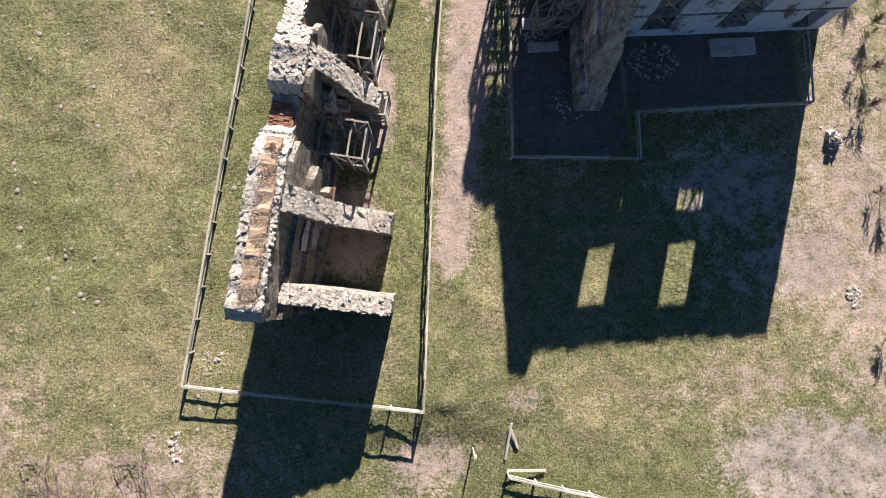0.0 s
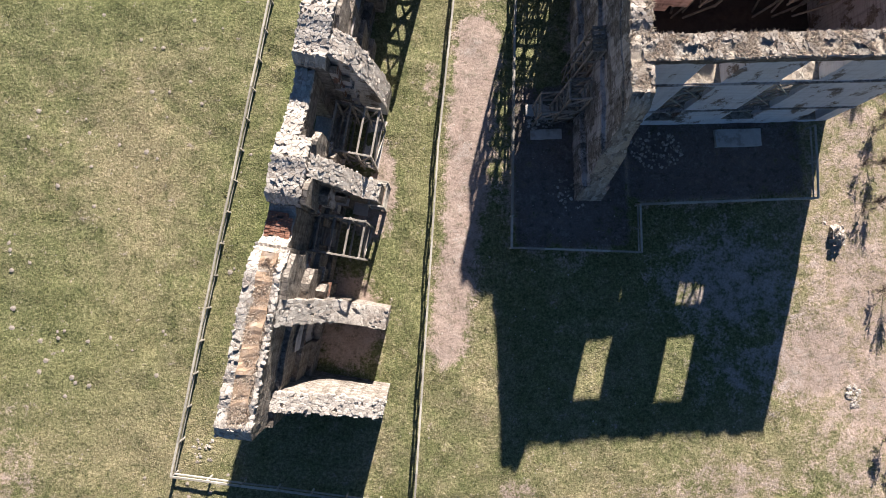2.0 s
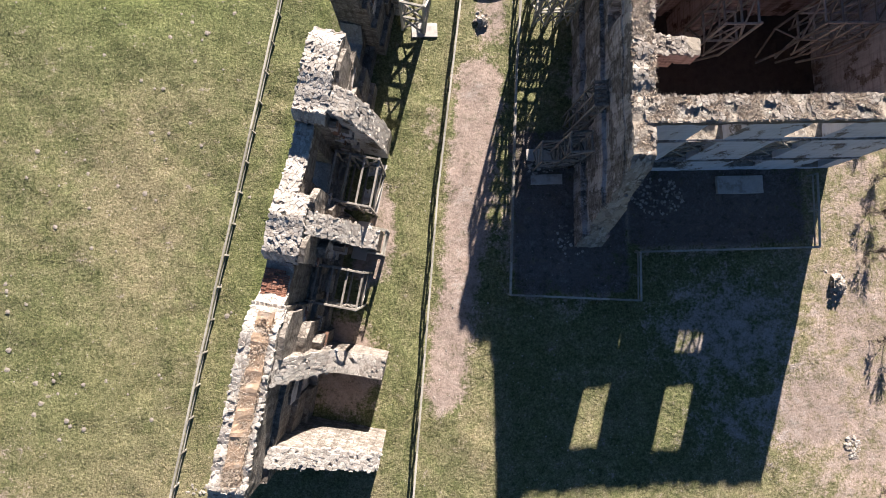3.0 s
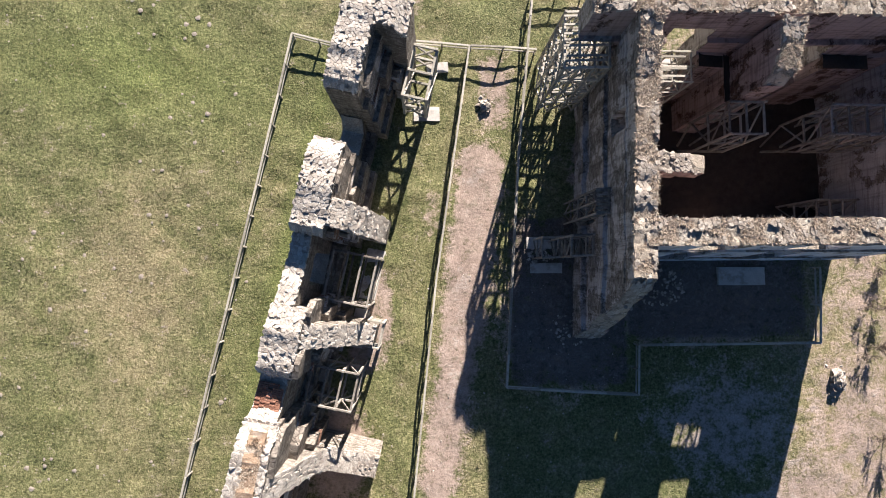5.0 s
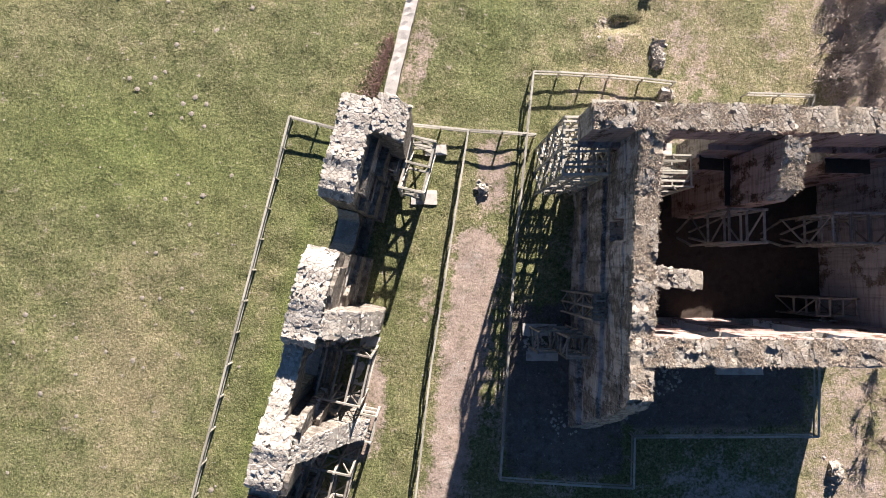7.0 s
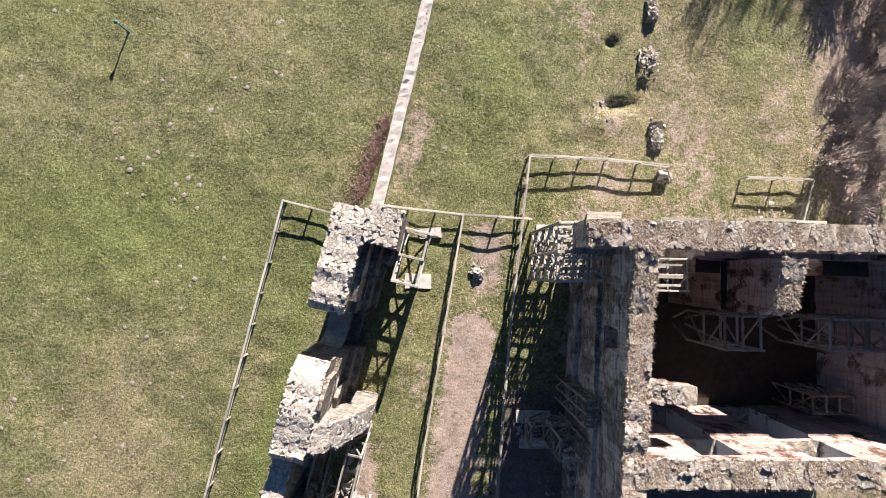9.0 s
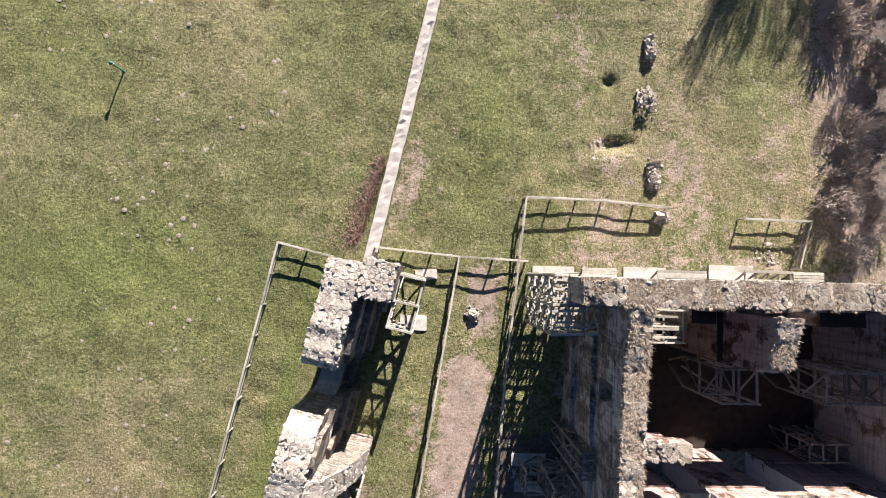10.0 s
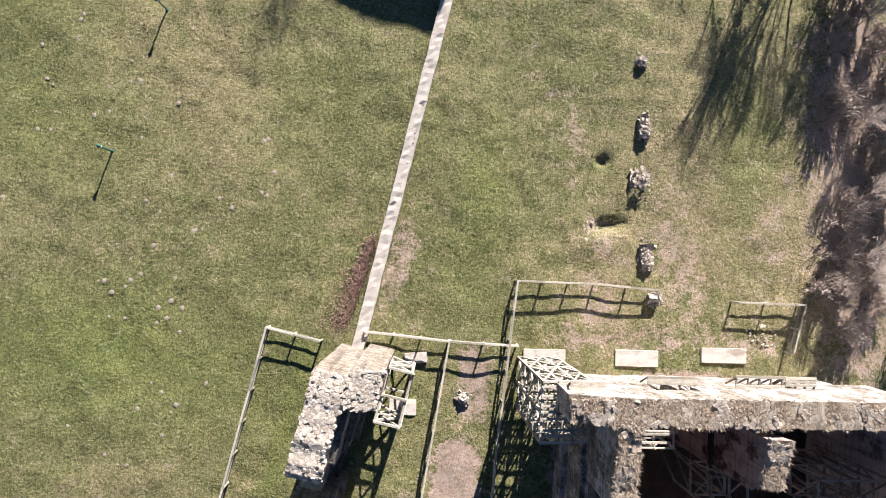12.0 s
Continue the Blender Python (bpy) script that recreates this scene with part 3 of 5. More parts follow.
for key, val in (("bare", bare), ("ash", ash), ("dry", dry), ("lush", lush), ("dark_ground", dark_ground)):
    gm.attributes.new(key, "FLOAT", "POINT").data.foreach_set("value", val.astype(np.float32).ravel())
gm.materials.append(M_GROUND)
gm.shade_smooth()
tagged(new("ground", gm), "patchy spring meadow with bare earth and a dirt path", "ground", "", "structure")


def ground_z(x, y):
    i = int(np.clip(np.searchsorted(GX, x), 1, nx - 1))
    j = int(np.clip(np.searchsorted(GY, y), 1, ny - 1))
    return float(gz[j, i])

# ---- the long ruin ----


def ruin_wall(parent, name, s0, s1, w0, w1, top, mats, **kw):
    return masonry(name, ruin(s0, w0), ruin(s1, w0), w1 - w0, top, mats, parent, **kw)


def ruin_spur(parent, name, s0, s1, w0, w1, top, mats, **kw):
    """A cross wall that runs out from the back wall; top is given by metres from w0."""
    return masonry(name, ruin(s1, w0), ruin(s1, w1), s1 - s0, top, mats, parent, **kw)


LONG = thing("ruined_wall", (-7, 14, 0), "long ruined rubble stone wall with broken cross walls", "ruin")
LONG.location = (0, 0, 0)
STEPPED = ((-1, 1.2, 0, 0.95), (1.2, 3.1, 0, 0.62), (3.1, 5.0, 0, 0.3))
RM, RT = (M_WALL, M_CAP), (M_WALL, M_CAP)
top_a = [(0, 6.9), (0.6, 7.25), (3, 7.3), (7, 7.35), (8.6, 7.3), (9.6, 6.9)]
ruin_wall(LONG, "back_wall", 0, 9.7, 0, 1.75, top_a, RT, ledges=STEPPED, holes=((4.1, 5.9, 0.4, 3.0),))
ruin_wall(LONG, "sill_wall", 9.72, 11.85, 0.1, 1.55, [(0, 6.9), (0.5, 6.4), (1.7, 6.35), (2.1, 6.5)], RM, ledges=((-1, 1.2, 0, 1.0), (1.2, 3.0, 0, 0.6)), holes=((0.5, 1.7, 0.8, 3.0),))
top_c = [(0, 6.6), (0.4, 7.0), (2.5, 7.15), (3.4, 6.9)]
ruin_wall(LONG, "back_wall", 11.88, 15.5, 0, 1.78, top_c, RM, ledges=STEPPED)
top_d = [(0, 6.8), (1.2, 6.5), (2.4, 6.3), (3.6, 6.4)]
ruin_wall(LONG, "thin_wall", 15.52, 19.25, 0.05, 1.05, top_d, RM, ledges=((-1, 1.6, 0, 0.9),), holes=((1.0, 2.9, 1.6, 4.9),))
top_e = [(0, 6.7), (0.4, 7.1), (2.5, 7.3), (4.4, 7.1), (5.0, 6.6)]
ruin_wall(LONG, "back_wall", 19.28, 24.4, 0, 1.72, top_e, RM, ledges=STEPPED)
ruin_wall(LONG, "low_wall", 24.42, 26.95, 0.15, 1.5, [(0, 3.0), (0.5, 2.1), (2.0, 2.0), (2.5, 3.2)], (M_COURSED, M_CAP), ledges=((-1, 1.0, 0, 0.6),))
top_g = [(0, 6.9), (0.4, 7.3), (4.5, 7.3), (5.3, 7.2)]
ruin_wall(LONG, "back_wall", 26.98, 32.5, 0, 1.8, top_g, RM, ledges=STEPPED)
masonry("turf_strip", ruin(0.7, 0.62), ruin(9.3, 0.55), 0.8, [(0, 7.25), (1, 7.42), (6, 7.47), (8.6, 7.35)], (M_TURF, M_TURF), LONG, base=6.9, rough=0.08, jag=0.06, step=0.2)
# cross walls
sp_s = [(0, 5.2), (0.8, 5.0), (2.0, 4.4), (4.0, 3.9), (5.6, 3.5), (5.9, 3.2)]
ruin_spur(LONG, "cross_wall", 0.85, 1.98, 1.78, 7.75, sp_s, RM, jag=0.18)
sp_n = [(0, 7.1), (0.6, 6.0), (1.2, 4.3), (1.8, 2.9), (2.2, 2.6), (5.1, 2.2)]
ruin_spur(LONG, "cross_wall", 5.75, 7.1, 1.78, 6.9, sp_n, RM)
sp_c = [(0, 6.8), (0.7, 6.0), (1.5, 4.6), (2.3, 3.0), (3.1, 2.3)]
ruin_spur(LONG, "cross_wall", 13.5, 14.75, 1.8, 5.0, sp_c, RM, jag=0.2)
sp_e = [(0, 7.1), (0.8, 6.4), (1.6, 4.8), (2.2, 3.0), (2.6, 1.2)]
ruin_spur(LONG, "cross_wall", 19.9, 21.4, 1.74, 4.3, sp_e, (M_WALL, M_CAP, M_PLASTERED), jag=0.2)
sp_g = [(0, 7.2), (1.0, 7.0), (1.5, 6.3)]
ruin_spur(LONG, "cross_wall", 30.9, 32.95, 1.82, 3.5, sp_g, RM, ledges=((-1, 2.5, 0, 0.5),))
# stones bedded on the broken tops


def strip(u, w):
    return 0.62 < w < 1.45 and 0.9 < u < 9.0


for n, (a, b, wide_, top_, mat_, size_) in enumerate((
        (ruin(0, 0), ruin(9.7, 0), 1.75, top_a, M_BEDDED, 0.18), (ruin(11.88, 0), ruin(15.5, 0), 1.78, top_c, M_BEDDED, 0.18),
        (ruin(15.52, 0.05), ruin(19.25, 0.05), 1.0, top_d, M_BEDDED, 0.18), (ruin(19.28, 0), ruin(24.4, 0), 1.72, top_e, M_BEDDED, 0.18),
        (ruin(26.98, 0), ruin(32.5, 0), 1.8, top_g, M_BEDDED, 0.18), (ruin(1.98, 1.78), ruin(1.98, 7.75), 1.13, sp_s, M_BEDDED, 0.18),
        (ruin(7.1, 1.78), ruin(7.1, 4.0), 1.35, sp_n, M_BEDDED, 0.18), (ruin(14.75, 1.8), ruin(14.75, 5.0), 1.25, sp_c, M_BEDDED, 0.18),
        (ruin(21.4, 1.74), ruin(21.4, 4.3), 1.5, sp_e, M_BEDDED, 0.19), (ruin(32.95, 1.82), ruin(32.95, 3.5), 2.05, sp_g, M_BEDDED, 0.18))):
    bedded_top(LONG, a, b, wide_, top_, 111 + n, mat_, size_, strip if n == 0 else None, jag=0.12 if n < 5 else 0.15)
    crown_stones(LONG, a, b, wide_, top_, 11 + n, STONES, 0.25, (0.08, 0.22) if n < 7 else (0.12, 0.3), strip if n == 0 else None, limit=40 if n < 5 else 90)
# the low outer half of the broad cross wall is a smooth mortared top full of small stones
bedded_top(LONG, ruin(7.05, 4.0), ruin(7.05, 6.88), 1.27, [(0, 2.42), (2.88, 2.2)], 131, M_BEDDED_B, 0.15, None, (0.01, 0.03))


def stepped_pier(s_wall, s_open, steps):
    """A clustered pier beside a cross wall: each step stands further out from the back wall and is shorter along it."""
    w_in = 1.7
    for n, (w_out, share, high, mat_) in enumerate(steps):
        s_end = s_wall + (s_open - s_wall) * share
        lo, hi = min(s_wall, s_end), max(s_wall, s_end)
        ruin_wall(LONG, "stepped_pier", lo, hi, w_in, w_out, [(0, high), ((hi - lo) * 0.5, high + 0.2), (hi - lo, high - 0.25)], (mat_, M_WALL), rough=0.035, jag=0.1, step=0.4)
        for z in (2.5, 4.3):
            if z + 0.4 < high:
                bm = bmesh.new()
                for dz, over in ((0.0, 0.07), (0.13, 0.13)):
                    bmesh.ops.create_cube(bm, size=1.0, matrix=Matrix.Translation(((w_in + w_out + over) / 2, (hi - lo) / 2, z + dz)) @ Matrix.Diagonal((w_out - w_in + over, hi - lo + 2 * over, 0.12, 1)))
                for v in bm.verts:
                    p = ruin(lo + v.co.y, v.co.x)
                    v.co = shake((p[0], p[1], v.co.z), 0.03)
                part("moulding", bm, M_STREAK if n % 2 else M_BRICKWORK, LONG, "worn moulded string course")
        w_in = w_out - 0.02


stepped_pier(7.08, 9.45, ((2.05, 1.0, 7.0, M_WALL), (2.55, 0.72, 4.7, M_COURSED), (3.1, 0.36, 3.3, M_COURSED)))
stepped_pier(13.52, 12.0, ((2.1, 1.0, 6.9, M_WALL), (2.6, 0.7, 4.7, M_PLASTERED), (3.2, 0.36, 3.2, M_COURSED)))
stepped_pier(14.73, 16.15, ((2.05, 0.9, 6.7, M_WALL), (2.5, 0.6, 4.6, M_COURSED), (3.1, 0.4, 2.8, M_COURSED)))
stepped_pier(19.95, 19.35, ((2.1, 1.0, 6.2, M_BRICKWORK), (2.6, 0.6, 5.0, M_PLASTERED)))
stepped_pier(21.38, 23.6, ((1.95, 1.0, 6.9, M_WALL), (2.3, 0.6, 4.4, M_COURSED)))
stepped_pier(30.92, 27.4, ((2.15, 0.92, 6.2, M_STREAK), (2.6, 0.5, 4.6, M_COURSED), (3.1, 0.25, 3.0, M_PLASTERED)))
stepped_pier(5.77, 3.9, ((2.2, 1.0, 4.0, M_PLASTERED),))

# ---- the roofless house ----
HOUSE = thing("roofless_house", (0, 0, 0), "roofless two-storey stone house with worn plaster", "ruin")
# south front
top_s = [(0, 8.0), (9, 8.05), (17.8, 8.0)]
S0, S1 = (30.0, 16.42), (12.2, 16.42)
# runs westwards, so its outer face is on the left
south_holes = ((11.8, 14.1, 5.5, 7.45), (6.0, 8.5, 5.65, 7.65), (11.9, 13.9, 0.7, 5.1), (6.1, 8.4, 0.6, 5.3), (1.0, 2.4, 0.2, 1.9))
masonry("south_wall", S0, S1, 1.3, top_s, (M_FRONT, M_CAP_GREY, M_INNER), HOUSE, holes=south_holes, ledges=((-1, 2.1, 0, 0.2), (2.1, 4.95, 0, 0.1)), batter=0.68, rough=0.03, jag=0.07)
masonry("eaves_course", (30.0, 16.33), (12.3, 16.33), 0.14, [(0, 8.0), (17.7, 8.0)], (M_COURSED, M_CAP_GREY), HOUSE, base=7.58, rough=0.06, jag=0.1, step=0.22)
W0, W1 = (11.4, 10.5), (12.0, 28.3)
top_w = [(0, 0.3), (1.2, 2.6), (2.4, 5.2), (3.6, 7.4), (4.2, 7.9), (10, 8.0), (14.5, 8.15), (17.8, 8.7)]
masonry("west_wall", W0, W1, 1.15, top_w, (M_STREAK, M_CAP_GREY, M_INNER), HOUSE, ledges=((-1, 1.5, 0.25, 0.5), (1.5, 2.5, -0.1, 0.25), (2.5, 4.5, 0.15, 0.25), (4.5, 5.3, -0.1, 0), (5.3, 7.0, 0.05, 0)), rough=0.09, jag=0.12,
        holes=((7.6, 9.0, 1.2, 3.4), (12.2, 13.4, 5.0, 6.9)))
N0, N1 = (9.75, 28.45), (30.0, 28.5)
top_n = [(0, 8.3), (1.5, 8.6), (8, 8.65), (12, 8.55), (20.6, 8.55)]
masonry("north_wall", N0, N1, 0.62, top_n, (M_STREAK, M_CAP_GREY, M_INNER), HOUSE, ledges=((-1, 2.0, 0, 0.5), (2.0, 3.4, 0, 0.3), (3.4, 5.3, 0.5, 0.2), (5.3, 6.3, 0.7, 0.02), (6.3, 9.5, 1.0, -0.3)), rough=0.05, jag=0.14,
        holes=((4.85, 7.2, 2.2, 7.1), (12.2, 14.8, 3.4, 6.1), (9.0, 10.0, 0.2, 2.6), (-0.1, 1.9, -1, 6.3)))
masonry("east_wall", (29.2, 17.6), (29.2, 28.2), 1.15, [(0, 8.0), (10.5, 8.3)], (M_PLASTERED, M_CAP_GREY), HOUSE, rough=0.04)
top_x = [(0, 8.95), (1.0, 8.75), (2.4, 8.5), (2.9, 7.6), (3.2, 6.2)]
PX0, PX1 = (20.2, 27.7), (20.1, 24.8)
masonry("partition_wall", PX0, PX1, 1.15, top_x, (M_INNER, M_CAP_GREY), HOUSE, ledges=((-1, 5.3, 0.15, 0),), rough=0.05, jag=0.15)
masonry("arch_stub", (13.1, 21.35), (15.7, 21.1), 1.0, [(0, 7.4), (2.6, 7.3)], (M_INNER, M_CAP_GREY), HOUSE, holes=((0.9, 2.7, -1, 6.0), (0.4, 0.9, -1, 4.6), (1.7, 2.7, -1, 6.5)), rough=0.07)

# Ledge tops take M_FLOOR too, so they carry the same painted-in shade.
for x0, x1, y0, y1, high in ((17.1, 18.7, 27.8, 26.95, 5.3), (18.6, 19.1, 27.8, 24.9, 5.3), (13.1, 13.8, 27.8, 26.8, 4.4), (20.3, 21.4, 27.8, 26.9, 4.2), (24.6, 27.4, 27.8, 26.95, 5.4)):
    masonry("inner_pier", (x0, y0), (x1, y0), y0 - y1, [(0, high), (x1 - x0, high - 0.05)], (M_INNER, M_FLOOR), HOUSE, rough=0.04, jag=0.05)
# Floor sheet whose dark colour stands in for the shade of the interior.
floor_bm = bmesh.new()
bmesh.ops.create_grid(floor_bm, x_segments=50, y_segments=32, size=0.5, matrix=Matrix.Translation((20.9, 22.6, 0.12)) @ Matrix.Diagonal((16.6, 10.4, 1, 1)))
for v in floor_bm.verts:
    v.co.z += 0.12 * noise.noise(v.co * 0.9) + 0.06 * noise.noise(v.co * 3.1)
tagged(finish("floor", floor_bm, M_FLOOR), "trodden debris floor inside the roofless house, its shade put into the dark colour", "floor", "", "structure")
wide = dict(spacing=0.5, size=(0.1, 0.26), limit=110)
for n, (a, b, wide_, top_, out_, jag_) in enumerate((((13.1, 21.35), (15.7, 21.1), 1.0, [(0, 7.4), (2.6, 7.3)], None, 0.1), (PX0, PX1, 1.15, top_x, lambda u, w: u > 2.7, 0.1),
                                       (S0, S1, 1.3, top_s, None, 0.07), (W0, W1, 1.15, top_w, None, 0.12), ((9.75, 29.45), (30.0, 29.5), 1.32, top_n, None, 0.1))):
    bedded_top(HOUSE, a, b, wide_, top_, 231 + n, M_BEDDED_B, 0.18, lambda u, w, o=out_, k=n: (o and o(u, w)) or noise.noise(Vector((u * 0.9, w * 1.3, k * 7.0))) > -0.08, (0.012, 0.04), jag_)
crown_stones(HOUSE, (13.1, 21.35), (15.7, 21.1), 1.0, [(0, 7.4), (2.6, 7.3)], 34, STONES_B, 0.26, (0.12, 0.3))
crown_stones(HOUSE, PX0, PX1, 1.15, top_x, 35, STONES_B, 0.4, (0.12, 0.26))
crown_stones(HOUSE, S0, S1, 1.3, top_s, 31, STONES_B, skip=lambda u, w: u < 3.5, **wide)
crown_stones(HOUSE, W0, W1, 1.15, top_w, 32, STONES_B, skip=lambda u, w: u > 4 and random.random() < 0.3, **wide)
crown_stones(HOUSE, (9.75, 29.45), (30.0, 29.5), 1.32, top_n, 33, STONES_B, skip=lambda u, w: u > 17, **wide)

# ---- fences ----


def fence(points, label, spacing=2.1, top=0.75, low=0.38):
    ob = thing("fence", (points[0][0], points[0][1], 0), label, "fence")
    rnd = random.Random(int(points[0][0] * 100))
    for n, ((x0, y0), (x1, y1)) in enumerate(zip(points, points[1:])):
        length = math.hypot(x1 - x0, y1 - y0)
        k = max(1, round(length / spacing))
        for i in range(k + 1):
            if n and i == 0:
                continue
            x, y = x0 + (x1 - x0) * i / k, y0 + (y1 - y0) * i / k
            g = ground_z(x, y)
            beam("post", (x, y, g - 0.2), (x + rnd.uniform(-0.02, 0.02), y, g + top), 0.11, 0.11, M_RAIL, ob)
        for z in (top, low):
            for i in range(k):
                a, b = i / k, (i + 1) / k
                xa, ya, xb, yb = x0 + (x1 - x0) * a, y0 + (y1 - y0) * a, x0 + (x1 - x0) * b, y0 + (y1 - y0) * b
                beam("rail", (xa, ya, ground_z(xa, ya) + z + rnd.uniform(-0.015, 0.015)), (xb, yb, ground_z(xb, yb) + z), 0.13 if z == top else 0.09, 0.07, M_RAIL, ob)
    return ob


fence([(-4.39, 30.35), (-7.87, 31.15), (-11.4, 14.71), (-15.9, -6.19), (-0.71, -9.09), (1.79, 14.39), (4.15, 30.56), (-1.5, 31.04)], "weathered two-rail wooden fence round the long ruin")
fence([(4.25, 30.56), (8.8, 30.38)], "short weathered two-rail fence beside the dirt path")
fence([(18.75, 34.39), (14.11, 34.7), (8.62, 34.75), (7.45, 22.58), (6.44, 7.38), (15.34, 6.73), (15.46, 10.02), (28.15, 10.02), (28.5, 15.2)], "weathered two-rail wooden fence round the roofless house")
fence([(24.02, 33.77), (28.78, 33.72), (27.89, 30.4)], "short weathered two-rail fence behind the house")
fence([(4.57, -13.82), (9.92, -15.4), (14, -17.0)], "low weathered two-rail fence in the meadow")

# ---- low wall across the meadow ----
LOW = thing("low_stone_wall", (0, 0, 0), "low pale stone footing wall across the meadow", "wall")
LW0, LW1 = (-2.55, 28.9), (4.4, 62.0)
top_l = [(0, 0.55), (10, 0.45), (33, 0.45)]
masonry("footing", LW0, LW1, 0.82, top_l, (M_WALL, mat_plain("worn_mortar", (0.36, 0.33, 0.305), (0.54, 0.5, 0.465), 2.0, 0.9, 0.5)), LOW, rough=0.03, jag=0.015)

# ---- timber shoring ----


def lattice(name, origin, ax, ay, height, label, levels=3, mat=None, nx=2, ny=2, slats=False, size=0.12, z0=0.0, group="timber shoring", deck=False, braces=True, cross=False, legs=False):
    """A timber tower: posts on a grid, rails at each level, crossed braces on the sides. ax, ay: its sides as vectors in plan."""
    mat = mat or M_WOOD
    ob = thing(name, (origin[0], origin[1], 0), label, "shoring", group)
    o, ax, ay = Vector((*origin, 0)), Vector((*ax, 0)), Vector((*ay, 0))
    rnd = random.Random(int(origin[0] * 31 + origin[1] * 17))

    def at(i, j, z):
        return o + ax * (i / nx) + ay * (j / ny) + Vector((0, 0, z))

    for i in range(nx + 1):
        for j in range(ny + 1):
            if i in (0, nx) or j in (0, ny):
                beam("post", at(i, j, z0 - 0.05), at(i, j, height + rnd.uniform(0, 0.15)), size, size, mat, ob)
    if legs:
        for i in range(0, nx + 1, 2):
            for j in (0, ny):
                beam("leg", at(min(max(i, 0.6), nx - 0.6), ny * 0.5 + (j - ny * 0.5) * 0.2, 0.05), at(i, j, z0 + 0.1), size, size, mat, ob)
    zs = [z0 + (height - z0) * (k + 1) / levels for k in range(levels)]
    for k, z in enumerate(zs):
        for j in range(ny + 1):
            beam("rail", at(-0.05, j, z), at(nx + 0.05, j, z), size * 0.9, size * 0.7, mat, ob)
        for i in range(nx + 1):
            beam("rail", at(i, -0.05, z - 0.09), at(i, ny + 0.05, z - 0.09), size * 0.9, size * 0.7, mat, ob)
        if braces:
            lo = z0 if k == 0 else zs[k - 1]
            for j in (0, ny):
                for i in range(nx):
                    a, b = (i, i + 1) if (i + k) % 2 else (i + 1, i)
                    beam("brace", at(a, j, lo + 0.08), at(b, j, z - 0.05), size * 0.75, size * 0.55, mat, ob)
                    if cross:
                        beam("brace", at(b, j, lo + 0.08) + ay.normalized() * 0.07, at(a, j, z - 0.05) + ay.normalized() * 0.07, size * 0.75, size * 0.55, mat, ob)
            for i in (0, nx):
                for j in range(ny):
                    a, b = (j, j + 1) if (j + k) % 2 else (j + 1, j)
                    beam("brace", at(i, a, lo + 0.08), at(i, b, z - 0.05), size * 0.75, size * 0.55, mat, ob)
                    if cross:
                        beam("brace", at(i, b, lo + 0.08) + ax.normalized() * 0.07, at(i, a, z - 0.05) + ax.normalized() * 0.07, size * 0.75, size * 0.55, mat, ob)
        if slats or (deck and k == levels - 1):
            n = max(3, int(ay.length / (0.5 if slats else 0.2)))
            for q in range(n):
                p = o + ay * ((q + rnd.uniform(0.2, 0.8)) / n) + Vector((0, 0, z + 0.06))
                beam("slat", p - ax * 0.04 + Vector((0, 0, 0.001 * q)), p + ax * rnd.uniform(0.8, 1.05) + Vector((0, 0, 0.001 * q)), 0.12, 0.04, mat, ob)
    return ob


def rvec(s, w):
    return tuple(RUIN_D * s + RUIN_E * w)


lattice("timber_shoring", ruin(29.1, 3.5), rvec(0, 1.5), rvec(3.3, 0), 3.0, "pale weathered timber shoring tower beside the stone ruin", 2, nx=1, ny=2, size=0.17, mat=M_RAIL, cross=True)
lattice("timber_shoring", ruin(9.8, 2.0), rvec(0, 2.7), rvec(2.2, 0), 3.7, "grey timber shoring frame in a bay of the ruin", 2, nx=3, ny=1, size=0.13)
lattice("timber_shoring", ruin(15.9, 1.7), rvec(0, 2.6), rvec(2.9, 0), 3.7, "grey timber shoring frame in a bay of the ruin", 2, nx=3, ny=1, size=0.13)
lattice("timber_shoring", ruin(13.3, 4.4), rvec(0, 0.95), rvec(1.6, 0), 1.9, "pale timber frame clasping the end of a cross wall", 3, nx=1, ny=1, size=0.12, mat=M_RAIL, braces=False)
lattice("timber_shoring", (8.85, 26.3), (2.55, 0.1), (0.1, 3.2), 6.2, "tall weathered timber scaffold under an overhanging wall corner", 4, nx=3, ny=2, size=0.15, mat=M_RAIL, cross=True, slats=True)
lattice("timber_shoring", (8.5, 15.9), (2.5, 0.1), (0.05, 1.3), 2.4, "grey timber shoring platform beside the house wall", 2, nx=2, ny=1, size=0.12, mat=M_WOOD)
lattice("timber_shoring", (9.7, 15.95), (1.3, 0.05), (0.05, 1.2), 4.3, "grey timber shoring box beside the house wall", 4, nx=1, ny=1, size=0.12, mat=M_WOOD)
lattice("timber_shoring", (10.75, 18.3), (0.75, 0.04), (0.05, 1.4), 5.4, "grey boarded timber box against the house wall", 4, nx=1, ny=2, size=0.11, mat=M_WOOD, deck=True)
lattice("timber_shoring", (18.35, 22.75), (2.05, 0.0), (0.0, 1.85), 6.0, "grey timber shoring tower on splayed legs inside the roofless house", 2, nx=2, ny=1, size=0.13, mat=M_WOOD, z0=2.5, legs=True)
lattice("timber_shoring", (24.4, 22.8), (4.2, 0.0), (0.0, 1.7), 6.0, "long grey timber shoring tower inside the roofless house", 2, nx=4, ny=1, size=0.13, mat=M_WOOD, z0=2.5, legs=True)
lattice("timber_shoring", (26.0, 18.4), (2.6, 0.0), (0.0, 1.1), 3.2, "grey timber shoring against the front wall inside the house", 2, nx=3, ny=1, size=0.12, mat=M_WOOD)
